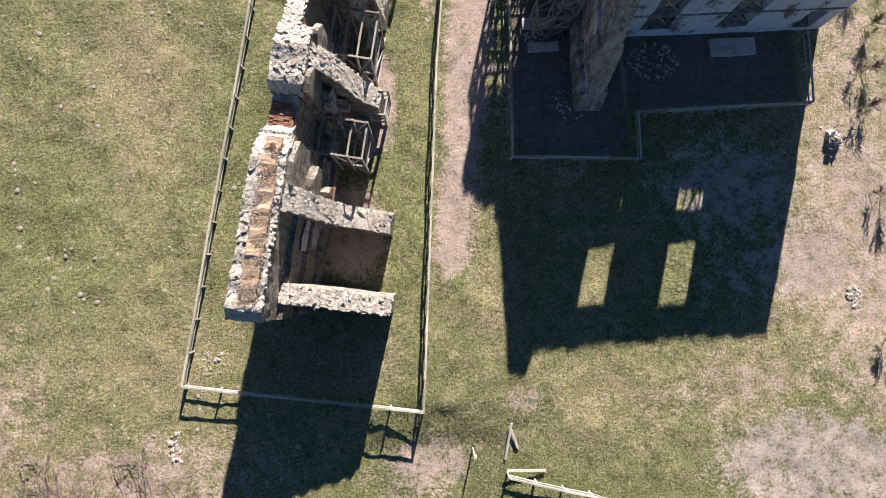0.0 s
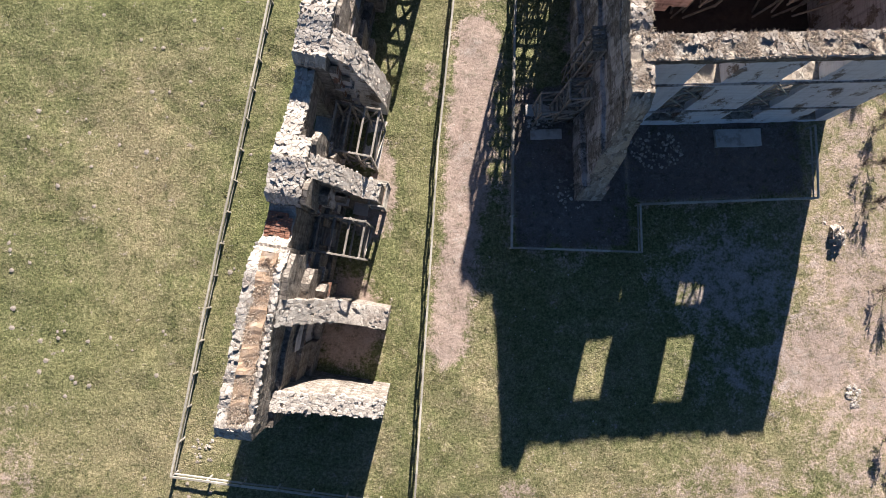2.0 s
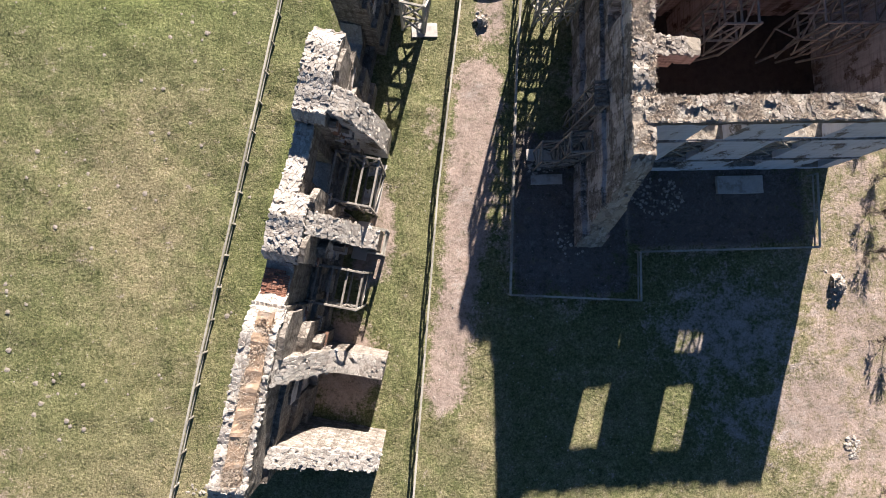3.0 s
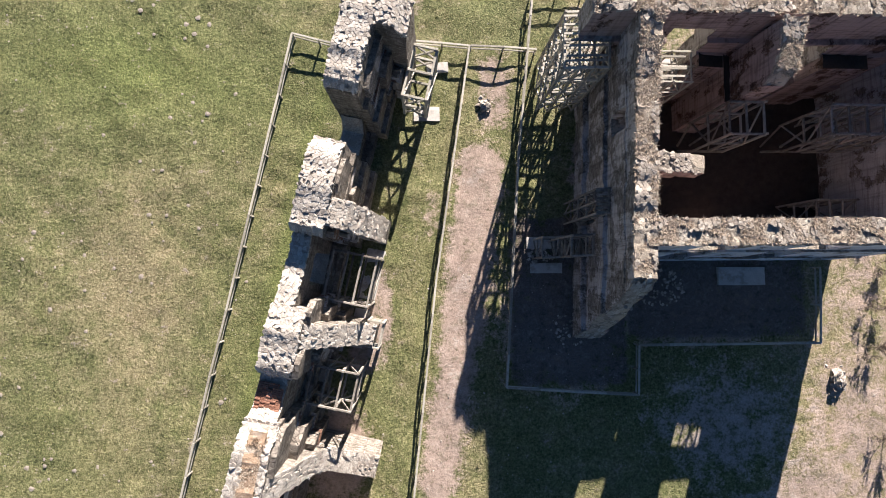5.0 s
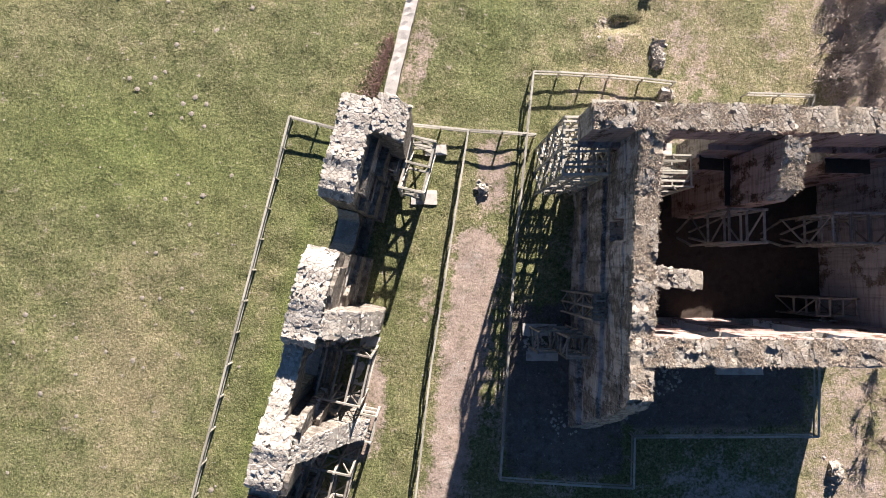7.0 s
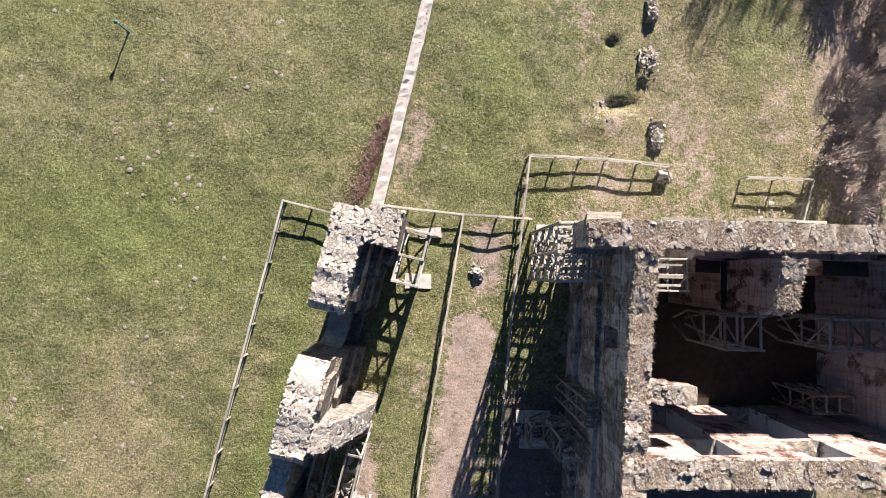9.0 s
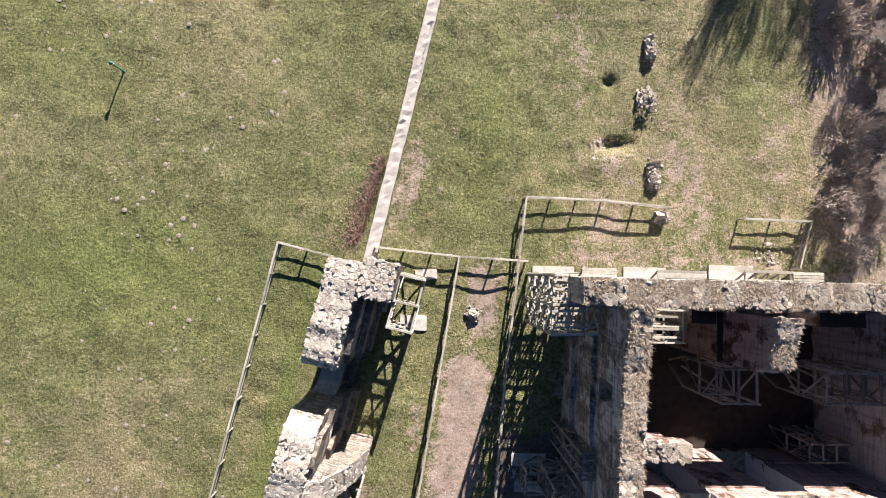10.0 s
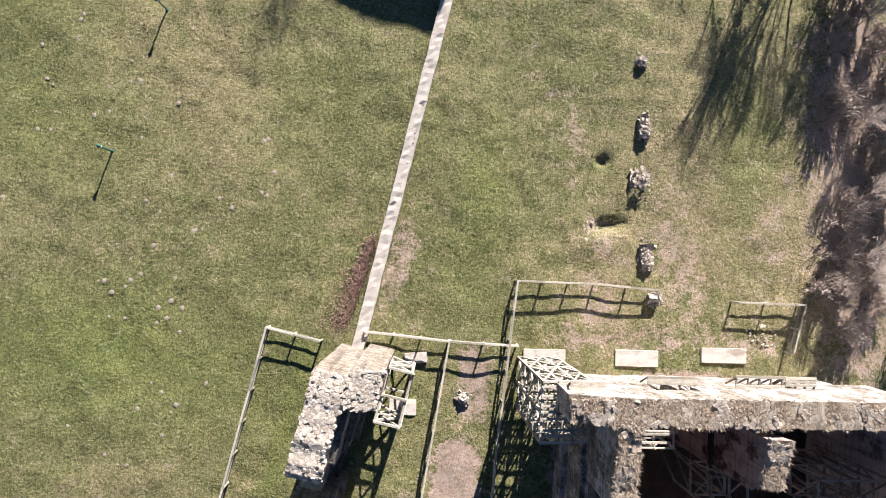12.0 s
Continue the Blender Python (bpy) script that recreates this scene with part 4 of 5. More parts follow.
lattice("timber_shoring", (14.2, 25.9), (2.3, 0.0), (0.0, 1.8), 5.6, "slatted pale timber shoring below a window inside the house", 4, nx=2, ny=2, size=0.1, mat=M_RAIL, slats=True)


def window_truss(x0, x1, y, z0, z1, label):
    """Posts, rails and diagonals that shore up an opening."""
    ob = thing("window_shoring", ((x0 + x1) / 2, y, z0), label, "shoring", "window shoring")
    n = 4
    for i in range(n + 1):
        x = x0 + 0.06 + (x1 - x0 - 0.12) * i / n
        beam("post", (x, y, z0), (x, y, z1), 0.11, 0.11, M_RAIL, ob)
    for k in range(4):
        z = z0 + 0.08 + (z1 - z0 - 0.16) * k / 3
        beam("rail", (x0 + 0.02, y - 0.1, z), (x1 - 0.02, y - 0.1, z), 0.1, 0.09, M_WOOD, ob)
        if k < 3:
            z2 = z0 + 0.08 + (z1 - z0 - 0.16) * (k + 1) / 3
            beam("brace", (x0 + 0.1, y - 0.2, z), (x1 - 0.1, y - 0.2, z2), 0.1, 0.08, M_RAIL, ob)
            beam("brace", (x1 - 0.1, y - 0.29, z), (x0 + 0.1, y - 0.29, z2), 0.1, 0.08, M_RAIL, ob)
    return ob


window_truss(16.1, 18.1, 16.45, 0.7, 5.1, "grey timber bars shoring a tall ground-floor opening")
window_truss(21.6, 23.9, 16.45, 0.6, 5.3, "grey timber bars shoring a tall ground-floor opening")

# string courses on the front
for zc, y0 in ((5.42, 16.13), (2.12, 15.86)):
    bm = bmesh.new()
    bmesh.ops.create_cube(bm, size=1.0, matrix=Matrix.Translation((21.1, y0 + 0.1, zc)) @ Matrix.Diagonal((17.7, 0.3, 0.07, 1)))
    bmesh.ops.bevel(bm, geom=list(bm.edges), offset=0.02, segments=1, affect="EDGES")
    part("string_course", bm, M_STREAK, HOUSE, "moulded stone string course")



def hood(x0, x1, y0, y1, z, label, boards=True, legs=4):
    """A small boarded shelter fixed to the back of the north wall."""
    ob = thing("timber_hood", ((x0 + x1) / 2, (y0 + y1) / 2, z), label, "shoring", "timber hoods")
    n = max(2, round((y1 - y0) / 0.17))
    for q in range(n if boards else 2):
        yq = y0 + (y1 - y0) * ((q + 0.5) / n if boards else q)
        beam("board", (x0, yq, z - 0.002 * q), (x1, yq, z - 0.01 - 0.002 * q), 0.15, 0.04, M_RAIL, ob)
    for q in range(legs):
        xq = x0 + 0.1 + (x1 - x0 - 0.2) * q / (legs - 1)
        beam("bracket", (xq, y1 - 0.05, z - 0.05), (xq, y0 - 0.1, z - 0.9), 0.09, 0.09, M_WOOD, ob)
        beam("joist", (xq, y0 - 0.15, z - 0.07), (xq, y1, z - 0.07), 0.09, 0.08, M_WOOD, ob)
    return ob


hood(9.9, 11.7, 29.45, 29.95, 7.6, "pale boarded hood above the timber scaffold")
hood(14.6, 17.4, 29.5, 29.95, 6.2, "weathered boarded hood on the back wall of the house")
hood(19.6, 22.4, 29.5, 30.0, 6.1, "open timber hood frame on the back wall of the house", False, 5)
hood(22.5, 24.3, 29.5, 30.05, 6.0, "pale boarded hood on the back wall of the house")

# brick sill in the long ruin
bm = bmesh.new()
bmesh.ops.create_cube(bm, size=1.0)
bmesh.ops.bevel(bm, geom=list(bm.edges), offset=0.06, segments=1, affect="EDGES")
brick_mesh = bpy.data.meshes.new("brick")
bm.to_mesh(brick_mesh)
bm.free()
brick_mesh.materials.append(M_BRICK)
rnd = random.Random(8)
for i in range(13):
    for j in range(5):
        s, w = 10.15 + i * 0.105, 0.28 + j * 0.265
        if (i > 10 and j > 3) or rnd.random() < 0.06:
            continue
        b = new("brick", brick_mesh)
        b.parent = LONG
        x, y = ruin(s, w)
        b.matrix_basis = Matrix.LocRotScale((x, y, 6.46 + rnd.uniform(-0.02, 0.03)), Euler((0, 0, -0.216 + rnd.uniform(-0.04, 0.04))), Vector((0.25, 0.085, 0.12)))

# ---- slabs ----


def slab(x0, y0, x1, y1, label, turn=0.0, z=0.1, mat=None):
    bm = bmesh.new()
    bmesh.ops.create_cube(bm, size=1.0, matrix=Matrix.Diagonal((x1 - x0, y1 - y0, 0.3, 1)))
    bmesh.ops.subdivide_edges(bm, edges=list(bm.edges), cuts=3, use_grid_fill=True)
    o = Vector(((x0 + x1) / 2, (y0 + y1) / 2, z - 0.15))
    for v in bm.verts:
        v.co += Vector(noise.noise_vector((v.co + o) * 2.0)) * 0.035
    ob = finish("concrete_slab", bm, mat or M_CONCRETE)
    ob.matrix_basis = Matrix.LocRotScale(o, Euler((0, 0, radians(turn))), None)
    return tagged(ob, label, "slab", "slabs")


slab(21.6, 14.0, 24.95, 15.25, "pale concrete slab on bare earth before the house")
slab(8.05, 16.6, 10.4, 17.4, "pale concrete slab beneath timber shoring")
slab(8.3, 14.9, 10.5, 15.6, "pale concrete slab beside timber shoring")
slab(9.3, 29.0, 12.2, 30.1, "broken pale concrete slab behind the house")
slab(15.7, 29.1, 18.7, 30.2, "bright white concrete slab behind the house")
slab(21.8, 29.5, 25.0, 30.5, "weathered concrete slab behind the house")
slab(-3.2, 13.2, -1.95, 16.6, "pale concrete slab along the foot of the ruin", -12.4)
slab(0.3, 25.5, 2.1, 26.5, "pale concrete slab beneath the shoring tower")
slab(1.2, 28.95, 2.7, 29.65, "broken white slab beneath the shoring tower", 5)
slab(-3.9, 10.0, -2.9, 12.6, "pale concrete slab along the foot of the ruin", -12.4)

# ---- stumps of old masonry, boulders ----


def heap(name, x, y, rx, ry, high, label, category, n=40, kinds=None, size=(0.18, 0.42), seed=1, group=""):
    ob = thing(name, (x, y, 0), label, category, group)
    rnd = random.Random(seed)
    for i in range(n):
        a, q = rnd.uniform(0, 6.28), math.sqrt(rnd.random())
        px, py = x + rx * q * math.cos(a), y + ry * q * math.sin(a)
        s = rnd.uniform(*size)
        z = ground_z(px, py) + high * (1 - q ** 2) * rnd.uniform(0.3, 1.0) + s * 0.12
        lay_stone(ob, (px, py, z), s, kinds or STONES_B, rnd)
    return ob


def stump(x, y, lx, ly, high, label, seed):
    ob = thing("masonry_stump", (x, y, 0), label, "ruin", "masonry stumps")
    core = masonry("core", (x - lx / 2, y - ly / 2), (x - lx / 2, y + ly / 2), lx, [(0, high * 0.15), (ly * 0.5, high * 0.5), (ly, high * 0.25)], (M_WALL, M_CAP), None, rough=0.2, jag=0.35, step=0.22)
    core.parent = ob
    core.matrix_parent_inverse = Matrix.Translation((-x, -y, 0))
    rnd = random.Random(seed)
    for i in range(int(45 * lx * ly) + 16):
        px, py = x + rnd.gauss(0, 0.3) * lx, y + rnd.gauss(0, 0.3) * ly
        far = max(abs(px - x) / lx, abs(py - y) / ly)
        s = rnd.uniform(0.1, 0.3)
        lay_stone(ob, (px, py, ground_z(px, py) + 0.02 + high * max(0.0, 0.8 - 1.5 * far * far * rnd.uniform(0.8, 1.6))), s, STONES_B, rnd, tilt=0.4)
    return ob


stump(17.55, 45.9, 0.7, 1.8, 0.55, "narrow stump of old rubble masonry in the grass", 1)
stump(17.3, 42.2, 1.2, 1.4, 0.8, "broad stump of old rubble masonry in the grass", 2)
stump(17.8, 36.6, 0.8, 1.8, 0.5, "crumbling stump of old rubble masonry in the grass", 3)
stump(18.35, 33.75, 0.8, 0.9, 0.42, "small rubble stump beside the fence end", 4)
stump(17.3, 50.7, 0.6, 0.8, 0.4, "small stump of old rubble masonry in the grass", 5)
stump(5.3, 26.7, 0.8, 0.9, 0.32, "lone pale boulder of masonry beside the path", 6)
stump(29.8, 7.4, 0.7, 1.4, 0.6, "short stone pier at the yard edge", 7)
heap("rubble_heap", 30.2, -3.9, 0.55, 0.9, 0.03, "small heap of white rubble", "rubble", 70, STONES, (0.1, 0.24), 9)
heap("rubble_heap", 17.3, 13.9, 1.9, 1.4, 0.15, "heap of fallen stones before the house", "rubble", 130, STONES_B, (0.08, 0.24), 10)
heap("rubble_heap", 11.0, 11.2, 1.4, 1.3, 0.2, "scatter of fallen stones at the wall end", "rubble", 60, STONES_B, (0.08, 0.22), 11)
heap("rubble_heap", 9.0, 16.0, 0.9, 0.7, 0.15, "scatter of stones beneath the shoring", "rubble", 40, STONES, (0.1, 0.25), 12)
heap("rubble_heap", 14.0, 38.4, 0.7, 1.0, 0.08, "flat stones showing through the grass", "rubble", 22, STONES, (0.12, 0.3), 13)
heap("rubble_heap", 26.2, 31.4, 1.2, 0.8, 0.06, "flat stones showing through the grass", "rubble", 26, STONES, (0.1, 0.26), 14)
heap("rubble_heap", -16.8, -10.2, 0.5, 1.1, 0.06, "flat white stones showing through the grass", "rubble", 26, STONES, (0.12, 0.35), 15)
heap("rubble_heap", -14.2, -4.9, 0.8, 0.9, 0.06, "flat stones showing through the grass", "rubble", 24, STONES_B, (0.1, 0.25), 16)

# stones along the low wall
crown_stones(LOW, LW0, LW1, 0.82, top_l, 41, STONES, 0.4, (0.08, 0.17), skip=lambda u, w: w < 0.55, limit=120)

# ---- lamps, pole, planks ----


def path_lamp(x, y):
    ob = thing("garden_lamp", (x, y, ground_z(x, y)), "low green metal garden lamp standing in the grass", "lamp", "garden lamps")
    bm = bmesh.new()
    bmesh.ops.create_cone(bm, cap_ends=True, segments=10, radius1=0.055, radius2=0.045, depth=1.05, matrix=Matrix.Translation((0, 0, 0.52)))
    part("post", bm, M_GREEN, ob)
    bm = bmesh.new()
    bmesh.ops.create_cone(bm, cap_ends=True, segments=10, radius1=0.13, radius2=0.1, depth=0.05, matrix=Matrix.Translation((0, 0, 0.025)))
    part("base_plate", bm, M_GREEN, ob)
    bm = bmesh.new()
    bmesh.ops.create_cone(bm, cap_ends=True, segments=12, radius1=0.09, radius2=0.11, depth=0.16, matrix=Matrix.Translation((0, 0, 1.1)))
    head = part("lantern", bm, M_GLASS, ob, "pale glass lantern")
    bm = bmesh.new()
    bmesh.ops.create_cone(bm, cap_ends=True, segments=12, radius1=0.15, radius2=0.03, depth=0.08, matrix=Matrix.Translation((0, 0, 1.22)))
    part("cap", bm, M_GREEN, head)
    return ob


path_lamp(-19.03, 42.56)
path_lamp(-16.13, 52.62)

post = thing("marker_post", (2.4, -12.1, 0), "white-topped wooden marker post in the meadow", "post")
beam("shaft", (2.4, -12.1, ground_z(2.4, -12.1) - 0.1), (2.4, -12.1, 0.75), 0.09, 0.09, M_WOOD, post)
beam("cap", (2.4, -12.1, 0.75), (2.4, -12.1, 0.98), 0.2, 0.2, M_CONCRETE, post, "white painted cap")
for a, b in (((5.07, -10.5), (4.5, -12.95)), ((4.95, -10.7), (5.4, -12.25))):
    k = beam("plank", (*a, ground_z(*a) + 0.16), (*b, ground_z(*b) + 0.05), 0.16, 0.06, M_RAIL, None)
    tagged(k, "loose pale sawn plank lying in the grass", "plank", "loose planks")
k = beam("plank", (4.5, -13.55, 0.1), (7.1, -13.75, 0.1), 0.16, 0.06, M_RAIL, None)
tagged(k, "loose pale sawn plank lying in the grass", "plank", "loose planks")

# ---- bare trees and bushes ----


def tubes(name, segs, sides, mat, parent):
    """Tapered branches as one mesh. segs: (a, b, ra, rb)."""
    a = np.array([s[0] for s in segs], float)
    b = np.array([s[1] for s in segs], float)
    ra = np.array([s[2] for s in segs])[:, None]
    rb = np.array([s[3] for s in segs])[:, None]
    d = b - a
    d /= np.linalg.norm(d, axis=1, keepdims=True) + 1e-9
    up = np.where(np.abs(d[:, 2:3]) < 0.9, np.array([[0, 0, 1.0]]), np.array([[1.0, 0, 0]]))
    x = np.cross(d, up)
    x /= np.linalg.norm(x, axis=1, keepdims=True)
    y = np.cross(d, x)
    rings = []
    for k in range(sides):
        t = 2 * math.pi * k / sides
        off = x * math.cos(t) + y * math.sin(t)
        rings.append((a + off * ra, b + off * rb))
    n = len(segs)
    co = np.stack([r[0] for r in rings] + [r[1] for r in rings], 1).reshape(-1, 3)
    base = np.arange(n)[:, None] * (2 * sides)
    quads_ = np.concatenate([np.stack([base[:, 0] + k, base[:, 0] + (k + 1) % sides, base[:, 0] + sides + (k + 1) % sides, base[:, 0] + sides + k], 1) for k in range(sides)])
    me = bpy.data.meshes.new(name)
    me.vertices.add(len(co))
    me.vertices.foreach_set("co", co.ravel())
    me.loops.add(len(quads_) * 4)
    me.loops.foreach_set("vertex_index", quads_.ravel())
    me.polygons.add(len(quads_))
    me.polygons.foreach_set("loop_start", np.arange(0, len(quads_) * 4, 4))
    me.update(calc_edges=True)
    me.materials.append(mat)
    ob = new(name, me)
    ob.parent = parent
    return ob


def grow(rnd, p, d, length, r, depth, out, kids=(3, 4), spread=0.6, droop=0.0):
    """Branch on branch: each bends a little and splits."""
    steps = 3
    for k in range(steps):
        q = p + d * (length / steps)
        r2 = r * (1 - 0.5 * (k + 1) / steps)
        out.setdefault(depth, []).append((tuple(p), tuple(q), r * (1 - 0.5 * k / steps), r2))
        p = q
        d = (d + Vector((rnd.gauss(0, 0.14), rnd.gauss(0, 0.14), rnd.gauss(0, 0.1) - droop))).normalized()
        if depth > 0 and (k > 0 or depth < 3):
            for _ in range(rnd.randint(*kids) if k == steps - 1 else rnd.randint(int(kids[1] > 3), kids[1] // 2)):
                v = Vector((rnd.gauss(0, 1), rnd.gauss(0, 1), rnd.gauss(0, 1))).normalized()
                grow(rnd, p, (d + v * spread).normalized(), length * rnd.uniform(0.5, 0.75), r2 * 0.7, depth - 1, out, kids, spread, droop)


def bare_tree(seed, high, label, depth=4, stems=1, spread=0.6, r=0.1, mats=None, name="bare_tree", category="tree", group="", fine=0.006, lean=None, kids=(3, 4)):
    rnd = random.Random(seed)
    out = {}
    for s in range(stems):
        d = Vector((rnd.gauss(0, 0.12 if stems == 1 else 0.45), rnd.gauss(0, 0.12 if stems == 1 else 0.45), 1)).normalized()
        if lean:
            d = (Vector(lean) + Vector((rnd.gauss(0, 0.55), rnd.gauss(0, 0.2), rnd.gauss(0, 0.15)))).normalized()
        grow(rnd, Vector((rnd.uniform(-0.2, 0.2) * (stems > 1), rnd.uniform(-0.2, 0.2) * (stems > 1), -0.1)), d, high * 0.42, r, depth, out, kids, spread)
    ob = thing(name, (0, 0, 0), label, category, group)
    tubes("trunk", out[depth] + out[depth - 1], 6, (mats or (M_BARK, M_TWIG))[0], ob)
    rest = [s for k in range(depth - 1) for s in out.get(k, [])]
    tubes("crown", [(a, b, max(ra, fine), max(rb, fine * 0.65)) for a, b, ra, rb in rest], 3, (mats or (M_BARK, M_TWIG))[1], ob)
    return ob


def plant(ob, spots, seed, lo=0.8, hi=1.25):
    rnd = random.Random(seed)
    for n, (x, y) in enumerate(spots):
        m = Matrix.LocRotScale((x, y, ground_z(x, y)), Euler((0, 0, rnd.uniform(0, 6.3))), Vector((1, 1, 1)) * rnd.uniform(lo, hi))
        if n == 0:
            ob.matrix_basis = m
            ob.scale = (1, 1, 1)
        else:
            copy_thing(ob, m)


tall_a = bare_tree(3, 6.5, "tall leafless tree with fine grey twigs", 4, 1, 0.55, 0.11, group="bare trees")
plant(tall_a, [(29.0, 62.0), (33.5, 60.0), (-5.0, 68.5), (37.0, 56.0)], 1, 0.9, 1.15)
tall_b = bare_tree(7, 5.5, "leafless tree with spreading grey branches", 4, 2, 0.65, 0.09, group="bare trees")
plant(tall_b, [(26.0, 60.5), (31.5, 58.5), (36.0, 60.0), (31.5, 64.5), (29.5, 59.5), (24.0, 62.5)], 2, 0.9, 1.2)
bush_a = bare_tree(11, 2.3, "dense leafless thicket bush with grey-brown twigs", 2, 7, 0.6, 0.03, fine=0.019, name="bare_bush", category="bush", group="thicket bushes")
tall_c = bare_tree(41, 6.0, "upright leafless tree with many thin straight shoots", 3, 4, 0.34, 0.05, fine=0.01, group="bare trees")
plant(tall_c, [(26.0, 57.5), (29.0, 59.0), (33.0, 57.5)], 8, 0.85, 1.15)
rnd = random.Random(77)
edge_spots = []
for i in range(34):
    y = 31.5 + i * 0.76
    for q in range(2 if i % 2 else 1):
        edge_spots.append((30.5 + 7.0 * rnd.random() ** 0.8 + 0.5 * math.sin(y * 0.5), y + rnd.uniform(-0.6, 0.6)))
plant(bush_a, edge_spots[::2], 3, 0.7, 1.25)
bush_b = bare_tree(19, 1.9, "dense leafless thicket bush with pale brown twigs", 2, 7, 0.7, 0.028, fine=0.019, name="bare_bush", category="bush", group="thicket bushes")
plant(bush_b, edge_spots[1::2], 4, 0.7, 1.25)
shoots = bare_tree(47, 5.2, "leafless thicket tree with a haze of fine grey twigs", 4, 1, 0.5, 0.05, fine=0.012, name="thicket_tree", group="thicket trees", mats=(M_BARK, M_PALE_TWIG))
rnd = random.Random(78)
plant(shoots, [(31.7 + 0.5 * math.sin(i * 1.3) + 5.0 * rnd.random() ** 1.2, 31.5 + i * 0.95 + rnd.uniform(-0.5, 0.5)) for i in range(0, 29, 2)], 9, 0.55, 0.9)
thin_a = bare_tree(23, 5.4, "spreading leafless sapling with bare leaning twigs", 3, 4, 0.6, 0.065, fine=0.015, lean=(0, 1, 0.5), kids=(2, 3), mats=(M_DARK_TWIG, M_DARK_TWIG), name="sapling", category="sapling", group="bare saplings")
rnd = random.Random(52)
for n, (x, y) in enumerate([(-20.3, -14.6), (-24.2, -14.7), (-28.6, -13.8), (-31.2, -13.2), (-17.6, -15.4), (-26.4, -15.2), (-22.2, -15.5)]):
    m = Matrix.LocRotScale((x, y, ground_z(x, y)), Euler((0, 0, rnd.uniform(-0.6, 0.6))), Vector((1, 1, 1)) * (rnd.uniform(0.8, 1.25) if n else 1.0))
    if n == 0:
        thin_a.matrix_basis = m
    else:
        copy_thing(thin_a, m)
thin_b = bare_tree(29, 1.5, "low leafless bush with reddish twigs", 3, 3, 0.7, 0.022, fine=0.011, mats=(M_DARK_TWIG, M_DARK_TWIG), name="low_bush", category="bush", group="low bushes")
plant(thin_b, [(32.0, -7.0), (32.6, -8.4), (33.2, -10.0), (32.2, 9.5), (32.8, 12.5), (33.0, 3.0), (33.8, -1.0), (33.4, 15.5), (32.6, 18.8), (33.5, 22.5)], 6, 0.6, 1.1)

# a low hedge of dead stems beside the footing wall
rnd = random.Random(5)
segs = []
for i in range(1500):
    t = rnd.random()
    x0, y0 = -2.6 + 1.7 * t, 31.0 + 6.2 * t
    p = Vector((x0 - 0.15 - abs(rnd.gauss(0, 0.75)) * (1.35 - t), y0 + rnd.gauss(0, 0.3), 0))
    q = p + Vector((rnd.gauss(0, 0.16), rnd.gauss(0, 0.16), rnd.uniform(0.03, 0.2)))
    segs.append((tuple(p), tuple(q), 0.018, 0.008))
hedge = tubes("dead_stems", segs, 3, mat_plain("red_brown_stems", (0.22, 0.14, 0.115), (0.4, 0.28, 0.235), 4.0), None)
tagged(hedge, "low bed of dead reddish-brown stems beside the footing wall", "dead plants", "", "stuff")

# a ruined wall beyond the meadow, which throws its shade on the grass
FAR = thing("far_ruin", (0, 0, 0), "ruined stone wall standing beyond the meadow", "ruin")
masonry("wall", (-1.6, 76.0), (8.4, 72.5), 1.2, [(0, 7.0), (4, 7.2), (11, 7.0)], (M_WALL, M_RUBBLE), FAR, jag=0.15)

# ---- grass ----
g = np.random.default_rng(12)
N = 190000
px, py = g.uniform(-38, 40, N), g.uniform(-20, 60, N)
ci, cj = np.clip(np.searchsorted(GX, px), 0, nx - 1), np.clip(np.searchsorted(GY, py), 0, ny - 1)
keep = g.random(N) > np.clip(1.3 * bare[cj, ci] + 1.3 * ash[cj, ci] + 1.1 * dark_ground[cj, ci], 0, 0.97)
clump = np.sin(px * 1.7 + np.sin(py * 1.1) * 2) * np.sin(py * 1.9 + np.sin(px * 0.8) * 2)
keep &= g.random(N) < 0.45 + 0.6 * clump
keep &= ~((px > 11) & (px < 30.5) & (py > 16) & (py < 29.8))
rs = (px - RUIN_O.x) * RUIN_D.x + (py - RUIN_O.y) * RUIN_D.y
rw = (px - RUIN_O.x) * RUIN_E.x + (py - RUIN_O.y) * RUIN_E.y
keep &= ~((rs > 0) & (rs < 32.3) & (rw > 0) & (rw < 2.5))
spots = np.stack([px, py, gz[cj, ci] - 0.01], 1)[keep]
dryk = np.clip(dry[cj, ci][keep] + g.normal(0.25, 0.3, keep.sum()), 0, 1) > 0.6
tufts("meadow_grass", spots[~dryk], 0.11, M_BLADE, "short green meadow grass in small tufts", None, 4, 21, 0.9, 0.55)
tufts("dry_grass", spots[dryk], 0.11, M_DRYBLADE, "short dry straw-coloured grass in small tufts", None, 4, 22, 0.9, 0.55)


n_c = 60000
cx, cy = g.uniform(-38, 31, n_c), g.uniform(-20, 60, n_c)
ci, cj = np.clip(np.searchsorted(GX, cx), 0, nx - 1), np.clip(np.searchsorted(GY, cy), 0, ny - 1)
patch = np.sin(cx * 0.33 + np.sin(cy * 0.21) * 2) * np.sin(cy * 0.41 + np.sin(cx * 0.27) * 2) + 0.6 * np.sin(cx * 1.3 + cy * 0.7) * np.sin(cy * 1.1 - cx * 0.5)
keep = (g.random(n_c) < 0.3 + 0.55 * patch) & (bare[cj, ci] < 0.25) & (ash[cj, ci] < 0.25) & (dark_ground[cj, ci] < 0.2)
rs = (cx - RUIN_O.x) * RUIN_D.x + (cy - RUIN_O.y) * RUIN_D.y
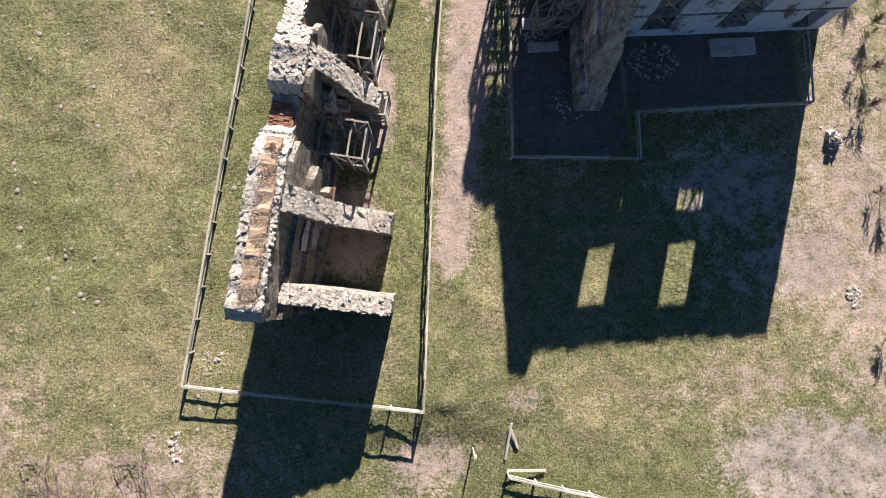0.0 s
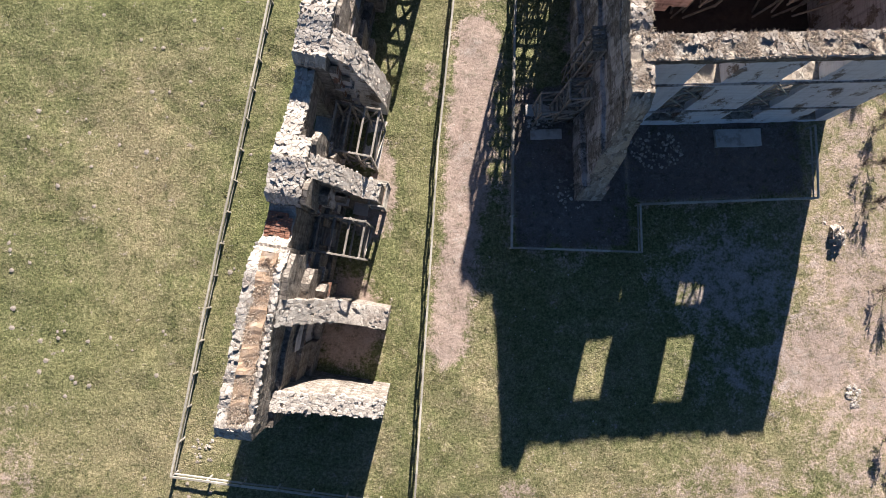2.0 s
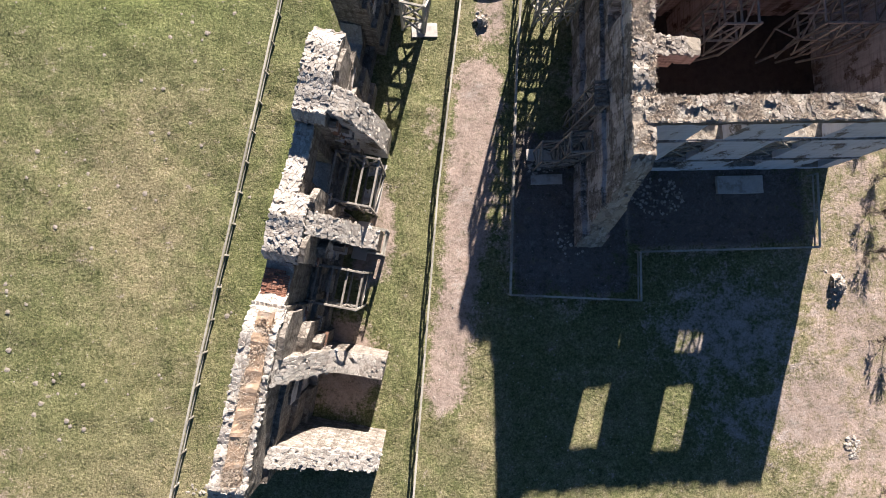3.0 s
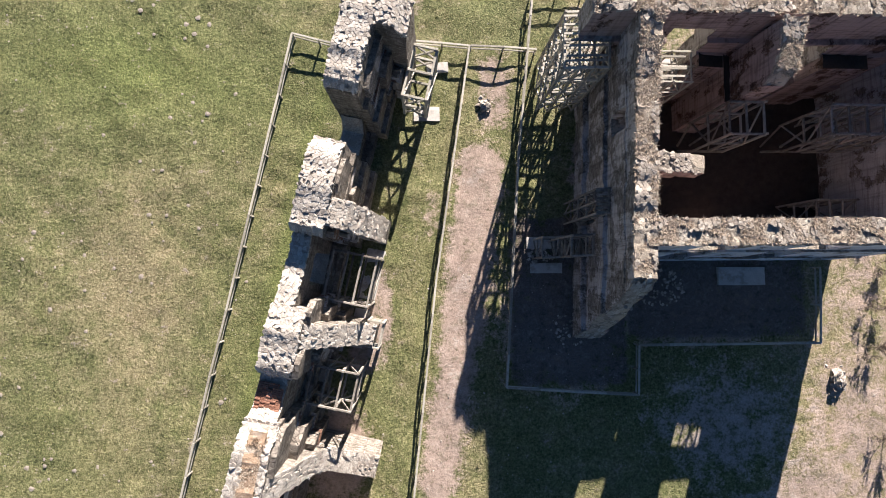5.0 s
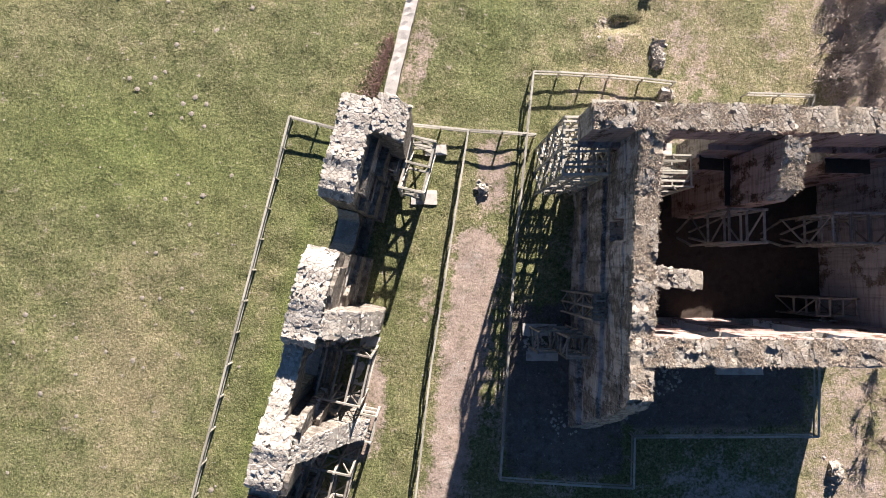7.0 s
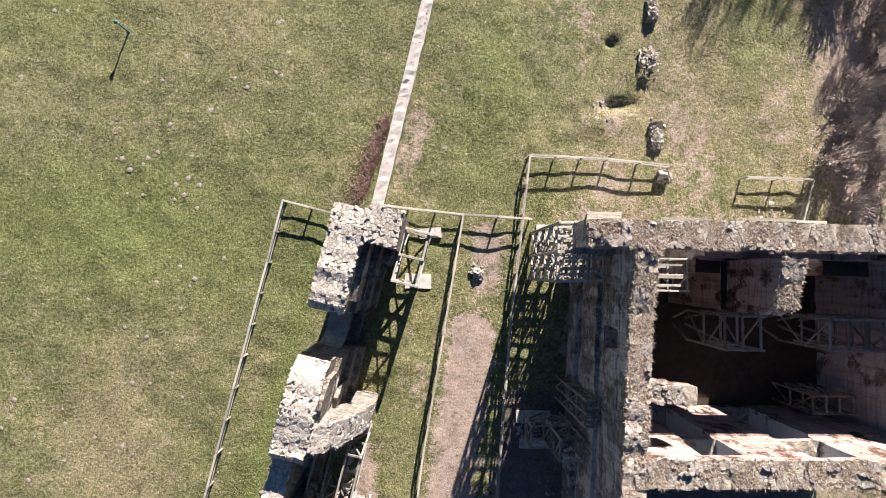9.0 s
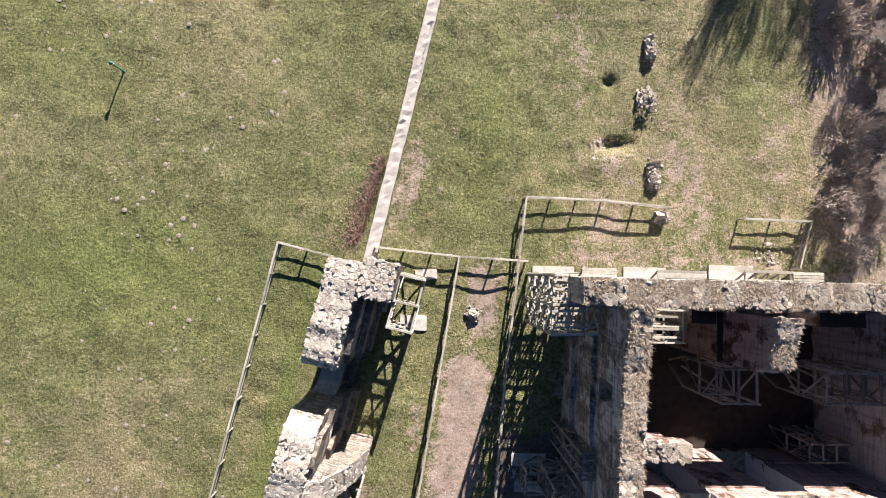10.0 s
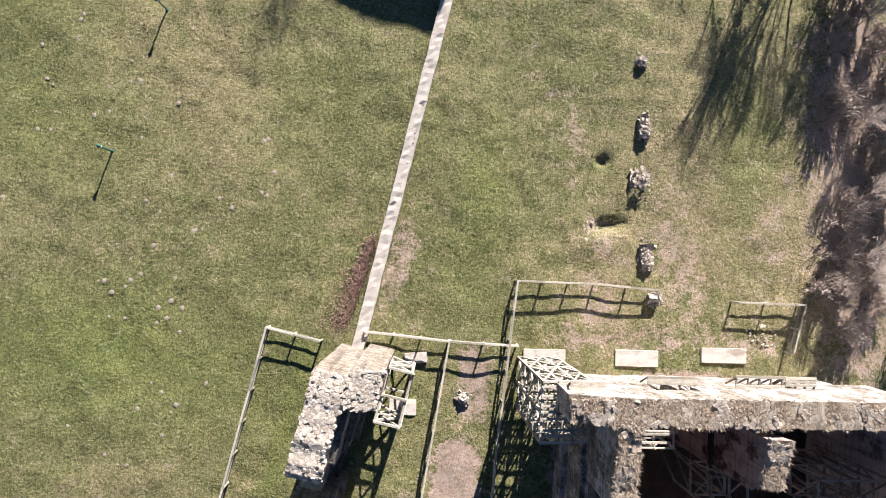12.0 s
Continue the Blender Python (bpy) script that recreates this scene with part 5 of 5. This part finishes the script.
rw = (cx - RUIN_O.x) * RUIN_E.x + (cy - RUIN_O.y) * RUIN_E.y
keep &= ~((rs > -0.2) & (rs < 32.5) & (rw > -0.1) & (rw < 3.5)) & ~((cx > 9.5) & (cx < 30.5) & (cy > 16) & (cy < 29.9))
tufts("coarse_grass", np.stack([cx, cy, gz[cj, ci] - 0.01], 1)[keep], 0.075, mat_blade("coarse_green_blades", [(0.06, 0.075, 0.022), (0.095, 0.11, 0.035), (0.14, 0.145, 0.055), (0.2, 0.185, 0.09)]), "coarse dark green grass tufts in patches", None, 8, 23, 1.5, 0.45)


def top_grass(p0, p1, thick, top, n, seed, u0=0.0, u1=1.0, w0=0.0, w1=1.0, dense=0.5):
    r_ = np.random.default_rng(seed)
    p0, p1 = Vector((*p0, 0)), Vector((*p1, 0))
    d = (p1 - p0)
    length = d.length
    d.normalize()
    r = Vector((d.y, -d.x, 0))
    out = []
    for _ in range(n):
        u, w = r_.uniform(u0, u1) * length, r_.uniform(w0, w1) * thick
        if noise.noise(Vector((u * 1.1, w * 1.1, seed))) < 0.15 - dense:
            continue
        p = p0 + d * u + r * w
        out.append((p.x, p.y, lerp_table(top, u) + 0.02))
    return out


weeds = top_grass(S0, S1, 1.3, top_s, 3600, 51, dense=0.2) + top_grass(W0, W1, 1.15, top_w, 3000, 52, 0.25, dense=0.25) + top_grass((9.75, 29.4), (30.0, 29.45), 1.3, top_n, 5000, 53, dense=0.22)
weeds += top_grass(PX0, PX1, 1.15, top_x, 500, 55, 0.0, 0.9, dense=0.5)
tufts("wall_top_grass", weeds, 0.11, M_STRAW, "dry weeds growing along the house wall tops", HOUSE, 6, 31, 2.2)
strawtop = top_grass(ruin(0, 0), ruin(9.7, 0), 1.75, top_a, 3000, 54, 0.08, 0.93, 0.34, 0.82, dense=0.9)
tufts("wall_top_straw", strawtop, 0.16, M_STRAW, "matted dry grass along the ruin wall top", LONG, 5, 32, 1.2)


def flecks(name, n, size, mat, label, category, seed, box):
    """Small flat stones and leaf rosettes strewn over the meadow, as one mesh."""
    g2 = np.random.default_rng(seed)
    bm = bmesh.new()
    while n > 0:
        x, y = g2.uniform(box[0], box[1]), g2.uniform(box[2], box[3])
        if noise.noise(Vector((x * 0.16, y * 0.16, seed))) < 0.02:
            n -= 0.2
            continue
        n -= 1
        r = size * g2.uniform(0.4, 1.3)
        k = 6
        ring = [bm.verts.new((x + r * math.cos(t * 6.283 / k) * g2.uniform(0.6, 1.1), y + r * math.sin(t * 6.283 / k) * g2.uniform(0.6, 1.1), ground_z(x, y) + 0.02)) for t in range(k)]
        mid_v = bm.verts.new((x, y, ground_z(x, y) + r * 0.07 + 0.03))
        for t in range(k):
            bm.faces.new((ring[t], ring[(t + 1) % k], mid_v))
    ob = finish(name, bm, mat)
    return tagged(ob, label, category, "", "stuff")


flecks("meadow_stones", 110, 0.07, M_RUBBLE_B, "small pale stones strewn through the meadow", "stones", 61, (-33, -11, -15, 56))
flecks("yard_stones", 500, 0.06, M_RUBBLE_B, "small pale stones strewn over the bare yard", "stones", 62, (-2, 34, -16, 28))
flecks("dead_leaf_clumps", 260, 0.17, mat_plain("grey_dead_leaves", (0.26, 0.22, 0.18), (0.42, 0.37, 0.32), 9.0, 0.95, 0.5), "grey clumps of dead leaves in the grass", "dead plants", 63, (-33, -8, -14, 56))
